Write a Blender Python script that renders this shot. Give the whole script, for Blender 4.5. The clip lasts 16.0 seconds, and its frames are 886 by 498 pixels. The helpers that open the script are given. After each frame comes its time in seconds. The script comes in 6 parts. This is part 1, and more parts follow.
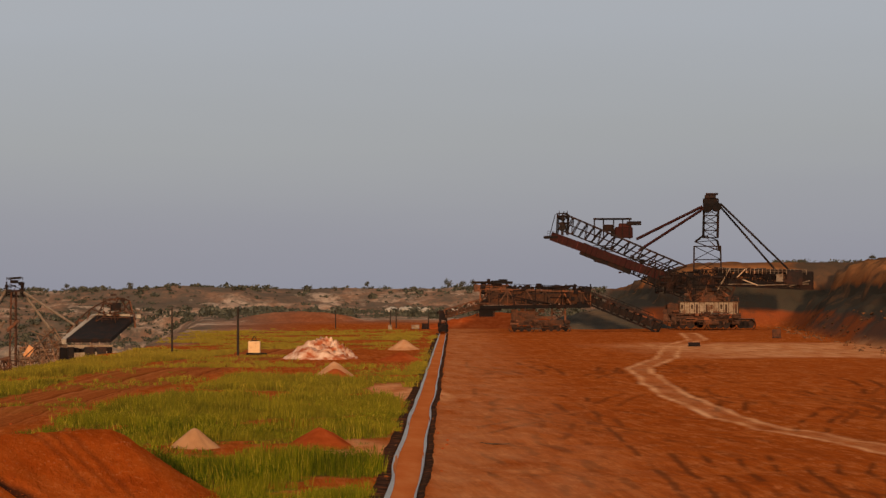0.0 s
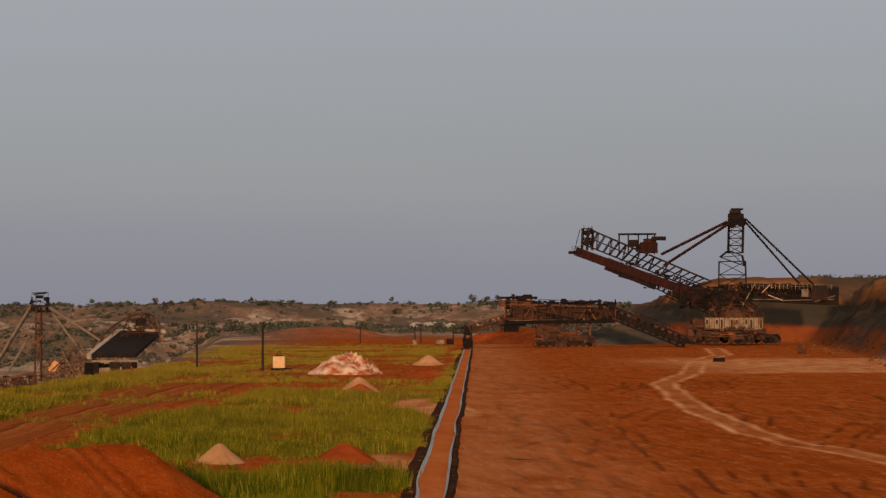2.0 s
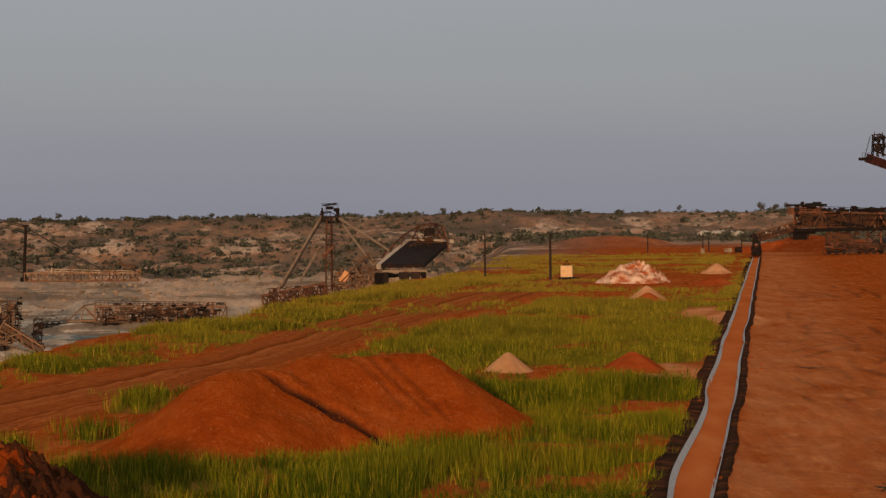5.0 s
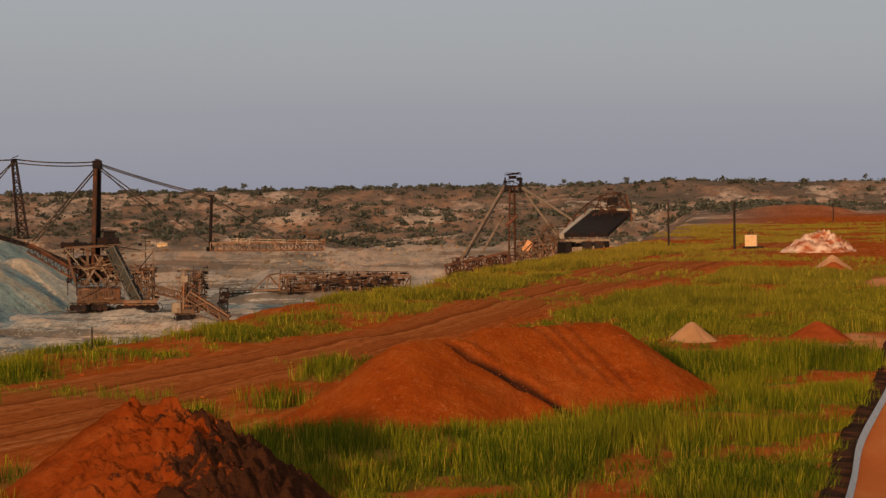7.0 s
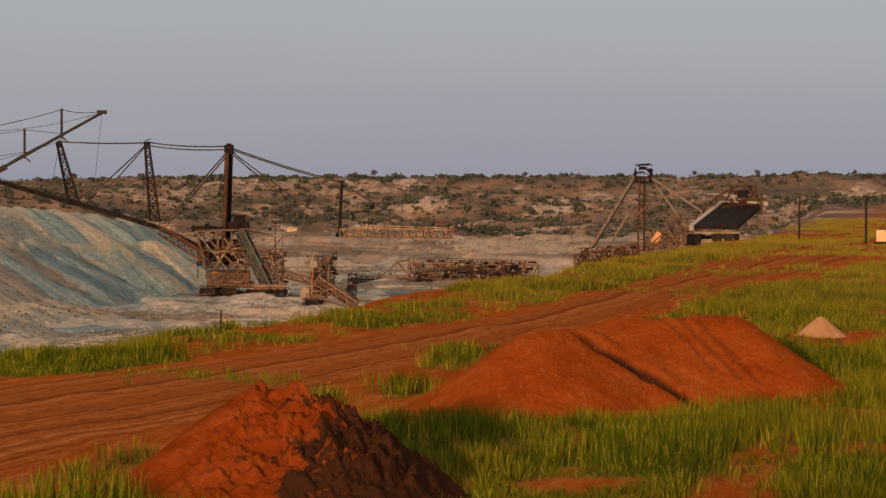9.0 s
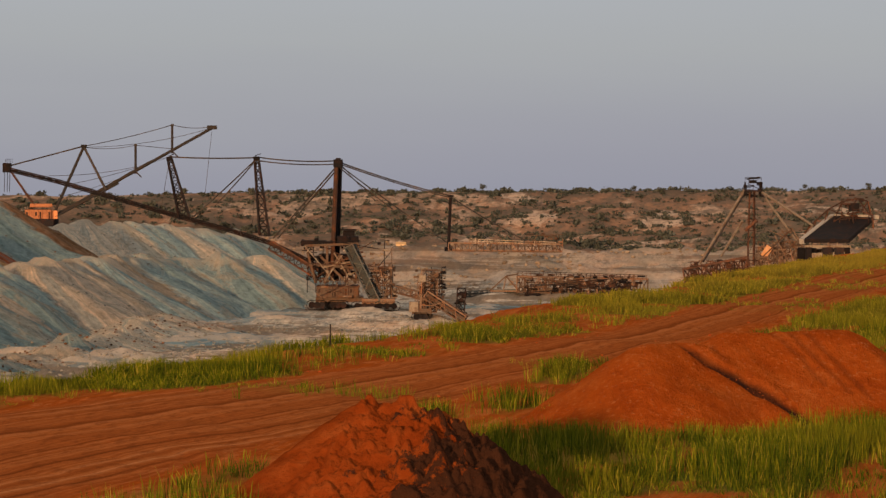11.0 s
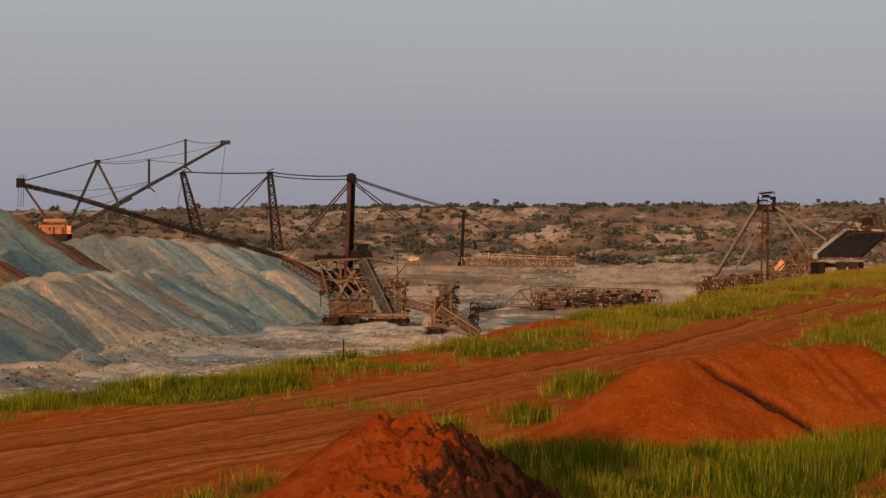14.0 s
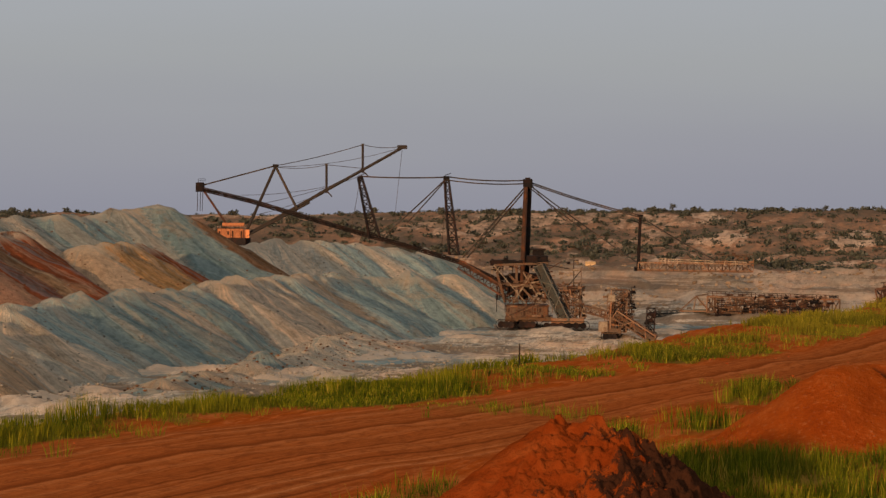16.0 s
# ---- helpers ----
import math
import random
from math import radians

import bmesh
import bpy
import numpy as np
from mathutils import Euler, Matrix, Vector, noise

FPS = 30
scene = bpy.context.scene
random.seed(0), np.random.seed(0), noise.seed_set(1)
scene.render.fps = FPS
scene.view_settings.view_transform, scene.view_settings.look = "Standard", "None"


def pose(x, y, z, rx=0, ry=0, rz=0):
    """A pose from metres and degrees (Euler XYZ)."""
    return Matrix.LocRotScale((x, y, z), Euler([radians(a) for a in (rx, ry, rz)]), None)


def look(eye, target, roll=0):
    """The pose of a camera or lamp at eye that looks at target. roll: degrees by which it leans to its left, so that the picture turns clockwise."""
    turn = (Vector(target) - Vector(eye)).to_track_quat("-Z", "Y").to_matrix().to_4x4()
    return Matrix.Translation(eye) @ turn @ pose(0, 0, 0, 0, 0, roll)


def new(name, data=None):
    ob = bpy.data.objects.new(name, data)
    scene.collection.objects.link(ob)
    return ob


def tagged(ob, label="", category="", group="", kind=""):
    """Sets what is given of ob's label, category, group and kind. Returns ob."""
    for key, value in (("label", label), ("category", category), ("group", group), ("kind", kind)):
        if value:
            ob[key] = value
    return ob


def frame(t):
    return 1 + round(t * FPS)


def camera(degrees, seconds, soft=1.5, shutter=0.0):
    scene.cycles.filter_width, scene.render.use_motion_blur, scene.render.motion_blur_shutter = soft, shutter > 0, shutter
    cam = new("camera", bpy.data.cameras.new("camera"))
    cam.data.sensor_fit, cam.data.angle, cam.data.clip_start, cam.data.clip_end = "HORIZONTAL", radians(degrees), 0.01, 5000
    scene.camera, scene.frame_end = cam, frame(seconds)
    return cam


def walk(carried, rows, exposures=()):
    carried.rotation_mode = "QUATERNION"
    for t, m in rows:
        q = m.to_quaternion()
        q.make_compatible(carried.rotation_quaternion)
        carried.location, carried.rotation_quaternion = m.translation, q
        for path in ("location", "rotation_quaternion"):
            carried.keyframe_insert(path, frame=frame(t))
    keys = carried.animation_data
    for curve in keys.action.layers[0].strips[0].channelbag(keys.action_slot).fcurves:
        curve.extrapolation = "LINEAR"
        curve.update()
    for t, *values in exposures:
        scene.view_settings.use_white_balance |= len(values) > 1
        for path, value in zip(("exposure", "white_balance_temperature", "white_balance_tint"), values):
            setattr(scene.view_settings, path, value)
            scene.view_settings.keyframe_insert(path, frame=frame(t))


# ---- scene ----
EYE = Vector((0, 0, 9.0))
VIEW = [
    (0.0, 5.820, 0.985, -0.150),
    (0.5, 6.272, 0.793, 0.447),
    (1.0, 6.560, 1.012, 0.412),
    (1.5, 6.493, 1.180, 0.070),
    (2.0, 5.265, 1.329, -0.144),
    (2.5, 3.339, 1.069, 0.064),
    (3.0, 2.244, 0.865, 0.029),
    (3.5, 1.715, 0.002, -0.276),
    (4.0, 0.575, -0.687, -0.504),
    (6.3, -3.696, -0.668, -0.390),
    (6.5, -4.270, -0.812, -0.422),
    (7.0, -5.338, -1.326, -0.679),
    (7.5, -6.247, -1.369, -0.592),
    (8.0, -6.701, -1.309, -0.208),
    (8.5, -7.433, -1.497, 0.289),
    (9.0, -8.237, -1.570, 0.268),
    (9.5, -8.914, -1.239, 0.433),
    (10.0, -9.765, -1.223, 0.239),
    (12.3, -11.624, -1.218, 0.062),
    (12.5, -11.839, -1.186, 0.024),
    (13.0, -11.977, -0.868, 0.189),
    (13.5, -11.277, -1.122, 0.046),
    (14.0, -10.989, -0.927, 0.086),
    (14.5, -11.397, -0.882, 0.004),
    (15.0, -12.512, -0.826, -0.064),
    (15.5, -13.960, -0.583, 0.044),
    (16.0, -14.958, -0.832, 0.186),
]

EXPOSURES = [(0.0, 0.06), (0.5, -0.08), (1.0, -0.10), (2.0, -0.12), (3.5, -0.18), (4.2, -0.18), (6.5, 0.02), (9.0, 0.20), (12.5, 0.18), (16.0, 0.06)]


def view_pose(yaw, pitch, roll):
    a, b = radians(yaw), radians(pitch)
    way = Vector((math.sin(a) * math.cos(b), math.cos(a) * math.cos(b), math.sin(b)))
    return look(EYE, EYE + way * 100, roll)


cam = camera(19.766, 16.0, soft=1.4)
walk(cam, [(t, view_pose(a, b, r)) for t, a, b, r in VIEW], EXPOSURES)

# ---- world, sun ----
SUN_AZ, SUN_EL = 184.5, 5.5        # where the sun stands, clockwise from +y
world = bpy.data.worlds.new("sky")
scene.world = world
world.use_nodes = True
wn, wl = world.node_tree.nodes, world.node_tree.links
wn.clear()
w_out = wn.new("ShaderNodeOutputWorld")
w_bg = wn.new("ShaderNodeBackground")
w_sky = wn.new("ShaderNodeTexSky")
w_sky.sky_type, w_sky.sun_disc = "NISHITA", False
w_sky.sun_elevation, w_sky.sun_rotation = radians(SUN_EL), radians(SUN_AZ)
w_tc = wn.new("ShaderNodeTexCoord")
w_sep = wn.new("ShaderNodeSeparateXYZ")
w_ramp = wn.new("ShaderNodeValToRGB")
w_mix = wn.new("ShaderNodeMixRGB")
w_noise = wn.new("ShaderNodeTexNoise")
w_map = wn.new("ShaderNodeMapping")
w_add = wn.new("ShaderNodeMath")
w_add.operation = "MULTIPLY_ADD"
w_map.inputs["Scale"].default_value = (1.5, 1.5, 14)
w_noise.inputs["Scale"].default_value = 2.0
w_noise.inputs["Detail"].default_value = 3.0
wl.new(w_tc.outputs["Generated"], w_sep.inputs[0])
wl.new(w_tc.outputs["Generated"], w_map.inputs[0])
wl.new(w_map.outputs[0], w_noise.inputs["Vector"])
w_add.inputs[1].default_value = 0.03
wl.new(w_noise.outputs[0], w_add.inputs[0])
wl.new(w_sep.outputs["Z"], w_add.inputs[2])
wl.new(w_add.outputs[0], w_ramp.inputs[0])
SKY = [(0.0, (0.258, 0.264, 0.330)), (0.035, (0.292, 0.300, 0.355)), (0.075, (0.345, 0.358, 0.385)),
       (0.12, (0.385, 0.405, 0.45)), (0.3, (0.52, 0.505, 0.49)), (0.7, (0.70, 0.65, 0.59))]
els = w_ramp.color_ramp.elements
els[0].position, els[0].color = SKY[0][0], (*SKY[0][1], 1)
els[1].position, els[1].color = SKY[-1][0], (*SKY[-1][1], 1)
for p, c in SKY[1:-1]:
    els.new(p).color = (*c, 1)
# a veil of overcast over the clear sky
w_scale = wn.new("ShaderNodeMixRGB")
w_scale.blend_type = "MULTIPLY"
w_scale.inputs[0].default_value = 1.0
w_scale.inputs[2].default_value = (0.08, 0.08, 0.08, 1)
wl.new(w_sky.outputs[0], w_scale.inputs[1])
w_mix.inputs[0].default_value = 0.92
wl.new(w_scale.outputs[0], w_mix.inputs[1])
wl.new(w_ramp.outputs[0], w_mix.inputs[2])
wl.new(w_mix.outputs[0], w_bg.inputs[0])
w_bg.inputs[1].default_value = 1.0
wl.new(w_bg.outputs[0], w_out.inputs[0])

sun = new("sun", bpy.data.lights.new("sun", "SUN"))
sun.data.energy, sun.data.angle, sun.data.color = 3.75, radians(1.5), (1.0, 0.62, 0.32)
sa, se = radians(SUN_AZ), radians(SUN_EL)
sun.matrix_world = look(Vector((math.sin(sa) * math.cos(se), math.cos(sa) * math.cos(se), math.sin(se))) * 100, (0, 0, 0))


# ---- materials ----
class Nodes:
    """A small builder for node materials."""

    def __init__(self, name, rough=0.9, metal=0.0, spec=0.2):
        self.m = bpy.data.materials.new(name)
        self.m.use_nodes = True
        self.t = self.m.node_tree
        self.b = self.t.nodes["Principled BSDF"]
        self.b.inputs["Roughness"].default_value = rough
        self.b.inputs["Metallic"].default_value = metal
        self.b.inputs["Specular IOR Level"].default_value = spec
        self.pos = self.t.nodes.new("ShaderNodeNewGeometry")

    def link(self, a, b):
        self.t.links.new(a, b)

    def noise(self, scale, detail=4, stretch=None, rough=0.6, turn=0.0, dist=0.0):
        n = self.t.nodes.new("ShaderNodeTexNoise")
        n.inputs["Scale"].default_value, n.inputs["Detail"].default_value = scale, detail
        n.inputs["Roughness"].default_value = rough
        n.inputs["Distortion"].default_value = dist
        mp = self.t.nodes.new("ShaderNodeMapping")
        mp.inputs["Scale"].default_value = stretch or (1, 1, 1)
        mp.inputs["Rotation"].default_value = (0, 0, radians(turn))
        self.link(self.pos.outputs["Position"], mp.inputs[0])
        self.link(mp.outputs[0], n.inputs["Vector"])
        return n.outputs[0]

    def ramp(self, fac, stops):
        r = self.t.nodes.new("ShaderNodeValToRGB")
        e = r.color_ramp.elements
        e[0].position, e[0].color = stops[0][0], (*stops[0][1], 1)
        e[1].position, e[1].color = stops[-1][0], (*stops[-1][1], 1)
        for p, c in stops[1:-1]:
            e.new(p).color = (*c, 1)
        self.link(fac, r.inputs[0])
        return r.outputs[0]

    def grey(self, fac, lo, hi):
        """0 at lo, 1 at hi, also where hi is the lower one."""
        if lo < hi:
            return self.ramp(fac, [(lo, (0, 0, 0)), (hi, (1, 1, 1))])
        return self.ramp(fac, [(hi, (1, 1, 1)), (lo, (0, 0, 0))])

    def mix(self, fac, a, b, mode="MIX"):
        n = self.t.nodes.new("ShaderNodeMixRGB")
        n.blend_type = mode
        for s, v in zip(n.inputs, (fac, a, b)):
            if isinstance(v, (int, float)):
                s.default_value = v
            elif isinstance(v, tuple):
                s.default_value = (*v, 1)
            else:
                self.link(v, s)
        return n.outputs[0]

    def math(self, op, a, b=0.0, c=0.0):
        n = self.t.nodes.new("ShaderNodeMath")
        n.operation = op
        for s, v in zip(n.inputs, (a, b, c)):
            if isinstance(v, (int, float)):
                s.default_value = v
            else:
                self.link(v, s)
        return n.outputs[0]

    def attr(self, name):
        n = self.t.nodes.new("ShaderNodeAttribute")
        n.attribute_name = name
        return n

    def split(self, col):
        n = self.t.nodes.new("ShaderNodeSeparateColor")
        self.link(col, n.inputs[0])
        return n.outputs

    def z(self):
        n = self.t.nodes.new("ShaderNodeSeparateXYZ")
        self.link(self.pos.outputs["Position"], n.inputs[0])
        return n.outputs["Z"]

    def island(self):
        return self.pos.outputs["Random Per Island"]

    def done(self, col, bump=None, strength=0.4, dist=0.1):
        if isinstance(col, tuple):
            self.b.inputs["Base Color"].default_value = (*col, 1)
        else:
            self.link(col, self.b.inputs["Base Color"])
        if bump is not None:
            n = self.t.nodes.new("ShaderNodeBump")
            n.inputs["Strength"].default_value, n.inputs["Distance"].default_value = strength, dist
            self.link(bump, n.inputs["Height"])
            self.link(n.outputs[0], self.b.inputs["Normal"])
        return self.m


def ground_material():
    k = Nodes("ground_soil", 1.0, 0, 0.0)
    big, mid, fine = k.noise(0.03, 5), k.noise(0.16, 6), k.noise(1.6, 5)
    smear = k.noise(0.25, 6, (1.0, 0.16, 1), 0.65, 25)          # marks of the graders and wheels
    ruts = k.noise(0.42, 6, (1.0, 0.12, 1), 0.62, 40)
    soil = k.ramp(mid, [(0.3, (0.235, 0.040, 0.0055)), (0.5, (0.325, 0.062, 0.0085)), (0.7, (0.385, 0.090, 0.0160))])
    soil = k.mix(k.grey(big, 0.42, 0.68), soil, (0.29, 0.0525, 0.0068))
    soil = k.mix(k.math("MULTIPLY", k.grey(smear, 0.53, 0.66), 0.16), soil, (0.56, 0.208, 0.0663))
    soil = k.mix(k.math("MULTIPLY", k.grey(smear, 0.46, 0.37), 0.55), soil, (0.264, 0.0524, 0.00858))
    soil = k.mix(k.math("MULTIPLY", k.grey(ruts, 0.41, 0.36), 0.6), soil, (0.192, 0.0385, 0.0078))
    soil = k.mix(k.math("MULTIPLY", k.grey(ruts, 0.58, 0.68), 0.10), soil, (0.528, 0.185, 0.0585))
    soil = k.mix(k.math("MULTIPLY", k.grey(fine, 0.45, 0.75), 0.35), soil, (0.192, 0.0462, 0.0125))
    soil = k.mix(k.math("MULTIPLY", k.grey(k.noise(1.1, 8, (1, 0.22, 1), 0.8, 12), 0.51, 0.60), 0.5), soil, (0.216, 0.0447, 0.00858))
    soil = k.mix(k.math("MULTIPLY", k.grey(k.noise(1.4, 8, (0.6, 0.2, 1), 0.8, -20), 0.52, 0.62), 0.35), soil, (0.592, 0.208, 0.0663))
    for scale, turn, amount in ((2.2, 4, 0.45), (1.5, -9, 0.35), (3.4, 16, 0.3)):
        ln = k.noise(scale, 6, (1.0, 0.05, 1), 0.72, turn)
        soil = k.mix(k.math("MULTIPLY", k.grey(ln, 0.54, 0.60), amount), soil, (0.185, 0.034, 0.0065))
        soil = k.mix(k.math("MULTIPLY", k.grey(ln, 0.44, 0.38), amount * 0.5), soil, (0.48, 0.150, 0.045))
    soil = k.mix(k.attr("tyre").outputs["Fac"], soil, (0.12, 0.028, 0.008))
    a, b = k.split(k.attr("mask_a").outputs["Color"]), k.split(k.attr("mask_b").outputs["Color"])
    rut = k.t.nodes.new("ShaderNodeTexNoise")
    rut.noise_dimensions = "1D"
    rut.inputs["Scale"].default_value, rut.inputs["Detail"].default_value, rut.inputs["Roughness"].default_value = 0.9, 6, 0.7
    k.link(k.math("MULTIPLY_ADD", k.noise(0.15, 4, (1, 0.4, 1)), 1.6, k.attr("across").outputs["Fac"]), rut.inputs["W"])
    road = k.ramp(rut.outputs[0], [(0.34, (0.12, 0.027, 0.0072)), (0.45, (0.248, 0.0594, 0.0135)), (0.56, (0.304, 0.081, 0.0198)), (0.68, (0.405, 0.14, 0.0468))])
    road = k.mix(k.math("MULTIPLY", k.grey(k.noise(2.2, 7, (1.0, 0.3, 1), 0.75), 0.50, 0.60), 0.5), road, (0.138, 0.0324, 0.009))
    col = k.mix(a[0], soil, road)
    pale = k.ramp(k.noise(0.4, 4, (1, 0.2, 1)), [(0.3, (0.54, 0.20, 0.070)), (0.7, (0.68, 0.33, 0.155))])
    col = k.mix(k.math("MULTIPLY", a[1], k.grey(k.noise(0.35, 5, (1.2, 0.25, 1)), 0.25, 0.6)), col, pale)
    green = k.ramp(k.noise(0.2, 5), [(0.35, (0.06, 0.06, 0.01)), (0.6, (0.12, 0.11, 0.018)), (0.75, (0.20, 0.14, 0.035))])
    col = k.mix(k.math("MULTIPLY", b[2], k.grey(k.noise(0.12, 6), 0.25, 0.5)), col, green)
    clay = k.ramp(k.noise(0.035, 8, (1, 0.5, 1), 0.72), [(0.38, (0.146, 0.168, 0.162)), (0.45, (0.342, 0.284, 0.221)), (0.52, (0.537, 0.423, 0.324)), (0.58, (0.415, 0.284, 0.194)), (0.66, (0.183, 0.197, 0.178))])
    clay = k.mix(k.math("MULTIPLY", k.grey(k.noise(0.3, 8, (1, 0.35, 1), 0.78), 0.50, 0.58), 0.65), clay, (0.195, 0.18, 0.151))
    clay = k.mix(k.math("MULTIPLY", k.grey(k.noise(0.018, 5), 0.52, 0.64), 0.6), clay, (0.415, 0.22, 0.119))
    clay = k.mix(k.math("MULTIPLY", k.grey(k.noise(0.9, 7, (1, 0.2, 1), 0.8), 0.51, 0.57), 0.55), clay, (0.12, 0.105, 0.085))
    clay = k.mix(k.math("MULTIPLY", k.grey(k.noise(0.5, 6, (1, 0.15, 1), 0.75, 6), 0.54, 0.60), 0.6), clay, (0.58, 0.46, 0.35))
    clay = k.mix(k.math("MULTIPLY", k.attr("teal").outputs["Fac"], k.grey(k.noise(0.12, 6, None, 0.7), 0.38, 0.54)), clay, (0.135, 0.185, 0.195))
    band = k.noise(1.0, 6, (0.012, 0.012, 0.42), 0.7)
    clay = k.mix(k.math("MULTIPLY", k.grey(band, 0.51, 0.54), 0.75), clay, (0.15, 0.098, 0.064))
    clay = k.mix(k.math("MULTIPLY", k.grey(band, 0.48, 0.45), 0.5), clay, (0.50, 0.35, 0.24))
    col = k.mix(a[2], col, clay)
    hill = k.ramp(k.noise(0.014, 9, (1, 0.45, 2.5), 0.72), [(0.38, (0.105, 0.072, 0.052)), (0.46, (0.160, 0.098, 0.066)), (0.52, (0.255, 0.132, 0.080)), (0.57, (0.41, 0.262, 0.178)), (0.64, (0.155, 0.100, 0.068))])
    hill = k.mix(k.math("MULTIPLY", k.grey(k.noise(0.10, 7, (1, 0.5, 1), 0.75), 0.49, 0.56), 0.65), hill, (0.115, 0.090, 0.066))
    hill = k.mix(k.math("MULTIPLY", k.grey(k.noise(0.03, 6, (1, 0.35, 1), 0.7), 0.57, 0.63), 0.7), hill, (0.54, 0.37, 0.26))
    hill = k.mix(k.math("MULTIPLY", k.grey(k.noise(0.35, 8, (1, 0.4, 1), 0.8), 0.51, 0.58), 0.5), hill, (0.085, 0.066, 0.048))
    col = k.mix(b[0], col, hill)
    # strata of the cut face
    zz = k.math("MULTIPLY_ADD", k.math("SUBTRACT", k.noise(0.02, 5), 0.5), 7.0, k.z())
    zz = k.math("DIVIDE", zz, 20.0)
    cut = k.ramp(zz, [(0.0, (0.21, 0.050, 0.015)), (0.20, (0.21, 0.050, 0.016)), (0.25, (0.055, 0.042, 0.030)), (0.50, (0.042, 0.033, 0.023)),
                      (0.55, (0.20, 0.066, 0.023)), (0.74, (0.25, 0.10, 0.037)), (0.80, (0.12, 0.052, 0.024)), (0.93, (0.22, 0.088, 0.034)), (0.99, (0.12, 0.07, 0.035))])
    rub = k.noise(0.10, 8, (1, 1, 0.4), 0.75)
    cut = k.mix(k.math("MULTIPLY", k.grey(rub, 0.48, 0.62), 0.8), cut, (0.058, 0.034, 0.021))
    cut = k.mix(k.math("MULTIPLY", k.grey(k.noise(0.05, 6), 0.56, 0.66), 0.5), cut, (0.28, 0.11, 0.042))
    cut = k.mix(k.math("MULTIPLY", k.grey(k.noise(0.022, 6, (1, 0.4, 1.6), 0.65, 20), 0.47, 0.53), 0.75), cut, (0.050, 0.040, 0.031))
    col = k.mix(b[1], col, cut)
    bump = k.math("ADD", k.math("MULTIPLY", smear, 1.2), k.math("ADD", fine, mid))
    return k.done(col, bump, 0.6, 0.25)


def earth_material(name, lo, mid, hi, scale=1.0, stretch=None, at=(0.3, 0.5, 0.72)):
    k = Nodes(name, 1.0, 0, 0.0)
    n, f = k.noise(0.5 * scale, 6, stretch), k.noise(4 * scale, 5)
    col = k.ramp(n, [(at[0], lo), (at[1], mid), (at[2], hi)])
    col = k.mix(k.math("MULTIPLY", k.grey(f, 0.5, 0.75), 0.4), col, lo)
    return k.done(col, k.math("ADD", n, k.math("MULTIPLY", f, 0.5)), 0.5, 0.15)


def spoil_material():
    """Dumped overburden: each load has its own tint, streaks run down the slopes, paler rubble on the crests."""
    k = Nodes("dumped_spoil", 1.0, 0, 0.0)
    tint = k.attr("tint").outputs["Color"]
    fl = k.attr("flute").outputs["Fac"]

    def streak(scale, wobble):
        n = k.t.nodes.new("ShaderNodeTexNoise")
        n.noise_dimensions = "1D"
        n.inputs["Scale"].default_value, n.inputs["Detail"].default_value, n.inputs["Roughness"].default_value = scale, 5, 0.65
        k.link(k.math("MULTIPLY_ADD", k.noise(0.07, 4), wobble, fl), n.inputs["W"])
        return n.outputs[0]
    wide, fine = streak(0.12, 5.0), streak(0.55, 3.0)
    col = k.mix(k.math("MULTIPLY", k.grey(wide, 0.51, 0.60), 0.55), tint, k.mix(1.0, tint, (0.52, 0.62, 0.66), "MULTIPLY"))
    col = k.mix(k.math("MULTIPLY", k.grey(wide, 0.45, 0.38), 0.5), col, k.mix(1.0, tint, (1.35, 1.2, 1.05), "MULTIPLY"))
    col = k.mix(k.math("MULTIPLY", k.grey(fine, 0.52, 0.62), 0.5), col, k.mix(1.0, col, (0.55, 0.58, 0.6), "MULTIPLY"))
    col = k.mix(k.math("MULTIPLY", k.grey(fine, 0.45, 0.36), 0.4), col, k.mix(1.0, col, (1.5, 1.4, 1.3), "MULTIPLY"))
    far = streak(0.07, 9.0)
    col = k.mix(k.math("MULTIPLY", k.grey(far, 0.52, 0.58), 0.42), col, (0.27, 0.345, 0.345))
    col = k.mix(k.math("MULTIPLY", k.grey(far, 0.46, 0.40), 0.42), col, (0.56, 0.42, 0.30))
    pat = k.noise(0.05, 7, None, 0.7)
    col = k.mix(k.math("MULTIPLY", k.grey(pat, 0.56, 0.62), 0.4), col, (0.50, 0.33, 0.20))
    rub = k.noise(0.5, 9, None, 0.82)
    col = k.mix(k.math("MULTIPLY", k.grey(rub, 0.51, 0.58), 0.5), col, k.mix(1.0, col, (0.4, 0.4, 0.4), "MULTIPLY"))
    col = k.mix(k.math("MULTIPLY", k.grey(rub, 0.46, 0.40), 0.4), col, k.mix(1.0, col, (1.7, 1.6, 1.5), "MULTIPLY"))
    tops = k.math("MULTIPLY", k.attr("crest").outputs["Fac"], k.grey(k.noise(0.25, 5), 0.40, 0.50))
    col = k.mix(k.math("MULTIPLY", tops, 0.85), col, (0.68, 0.54, 0.40))
    return k.done(col, k.math("ADD", fine, k.math("MULTIPLY", rub, 3.0)), 1.0, 0.9)


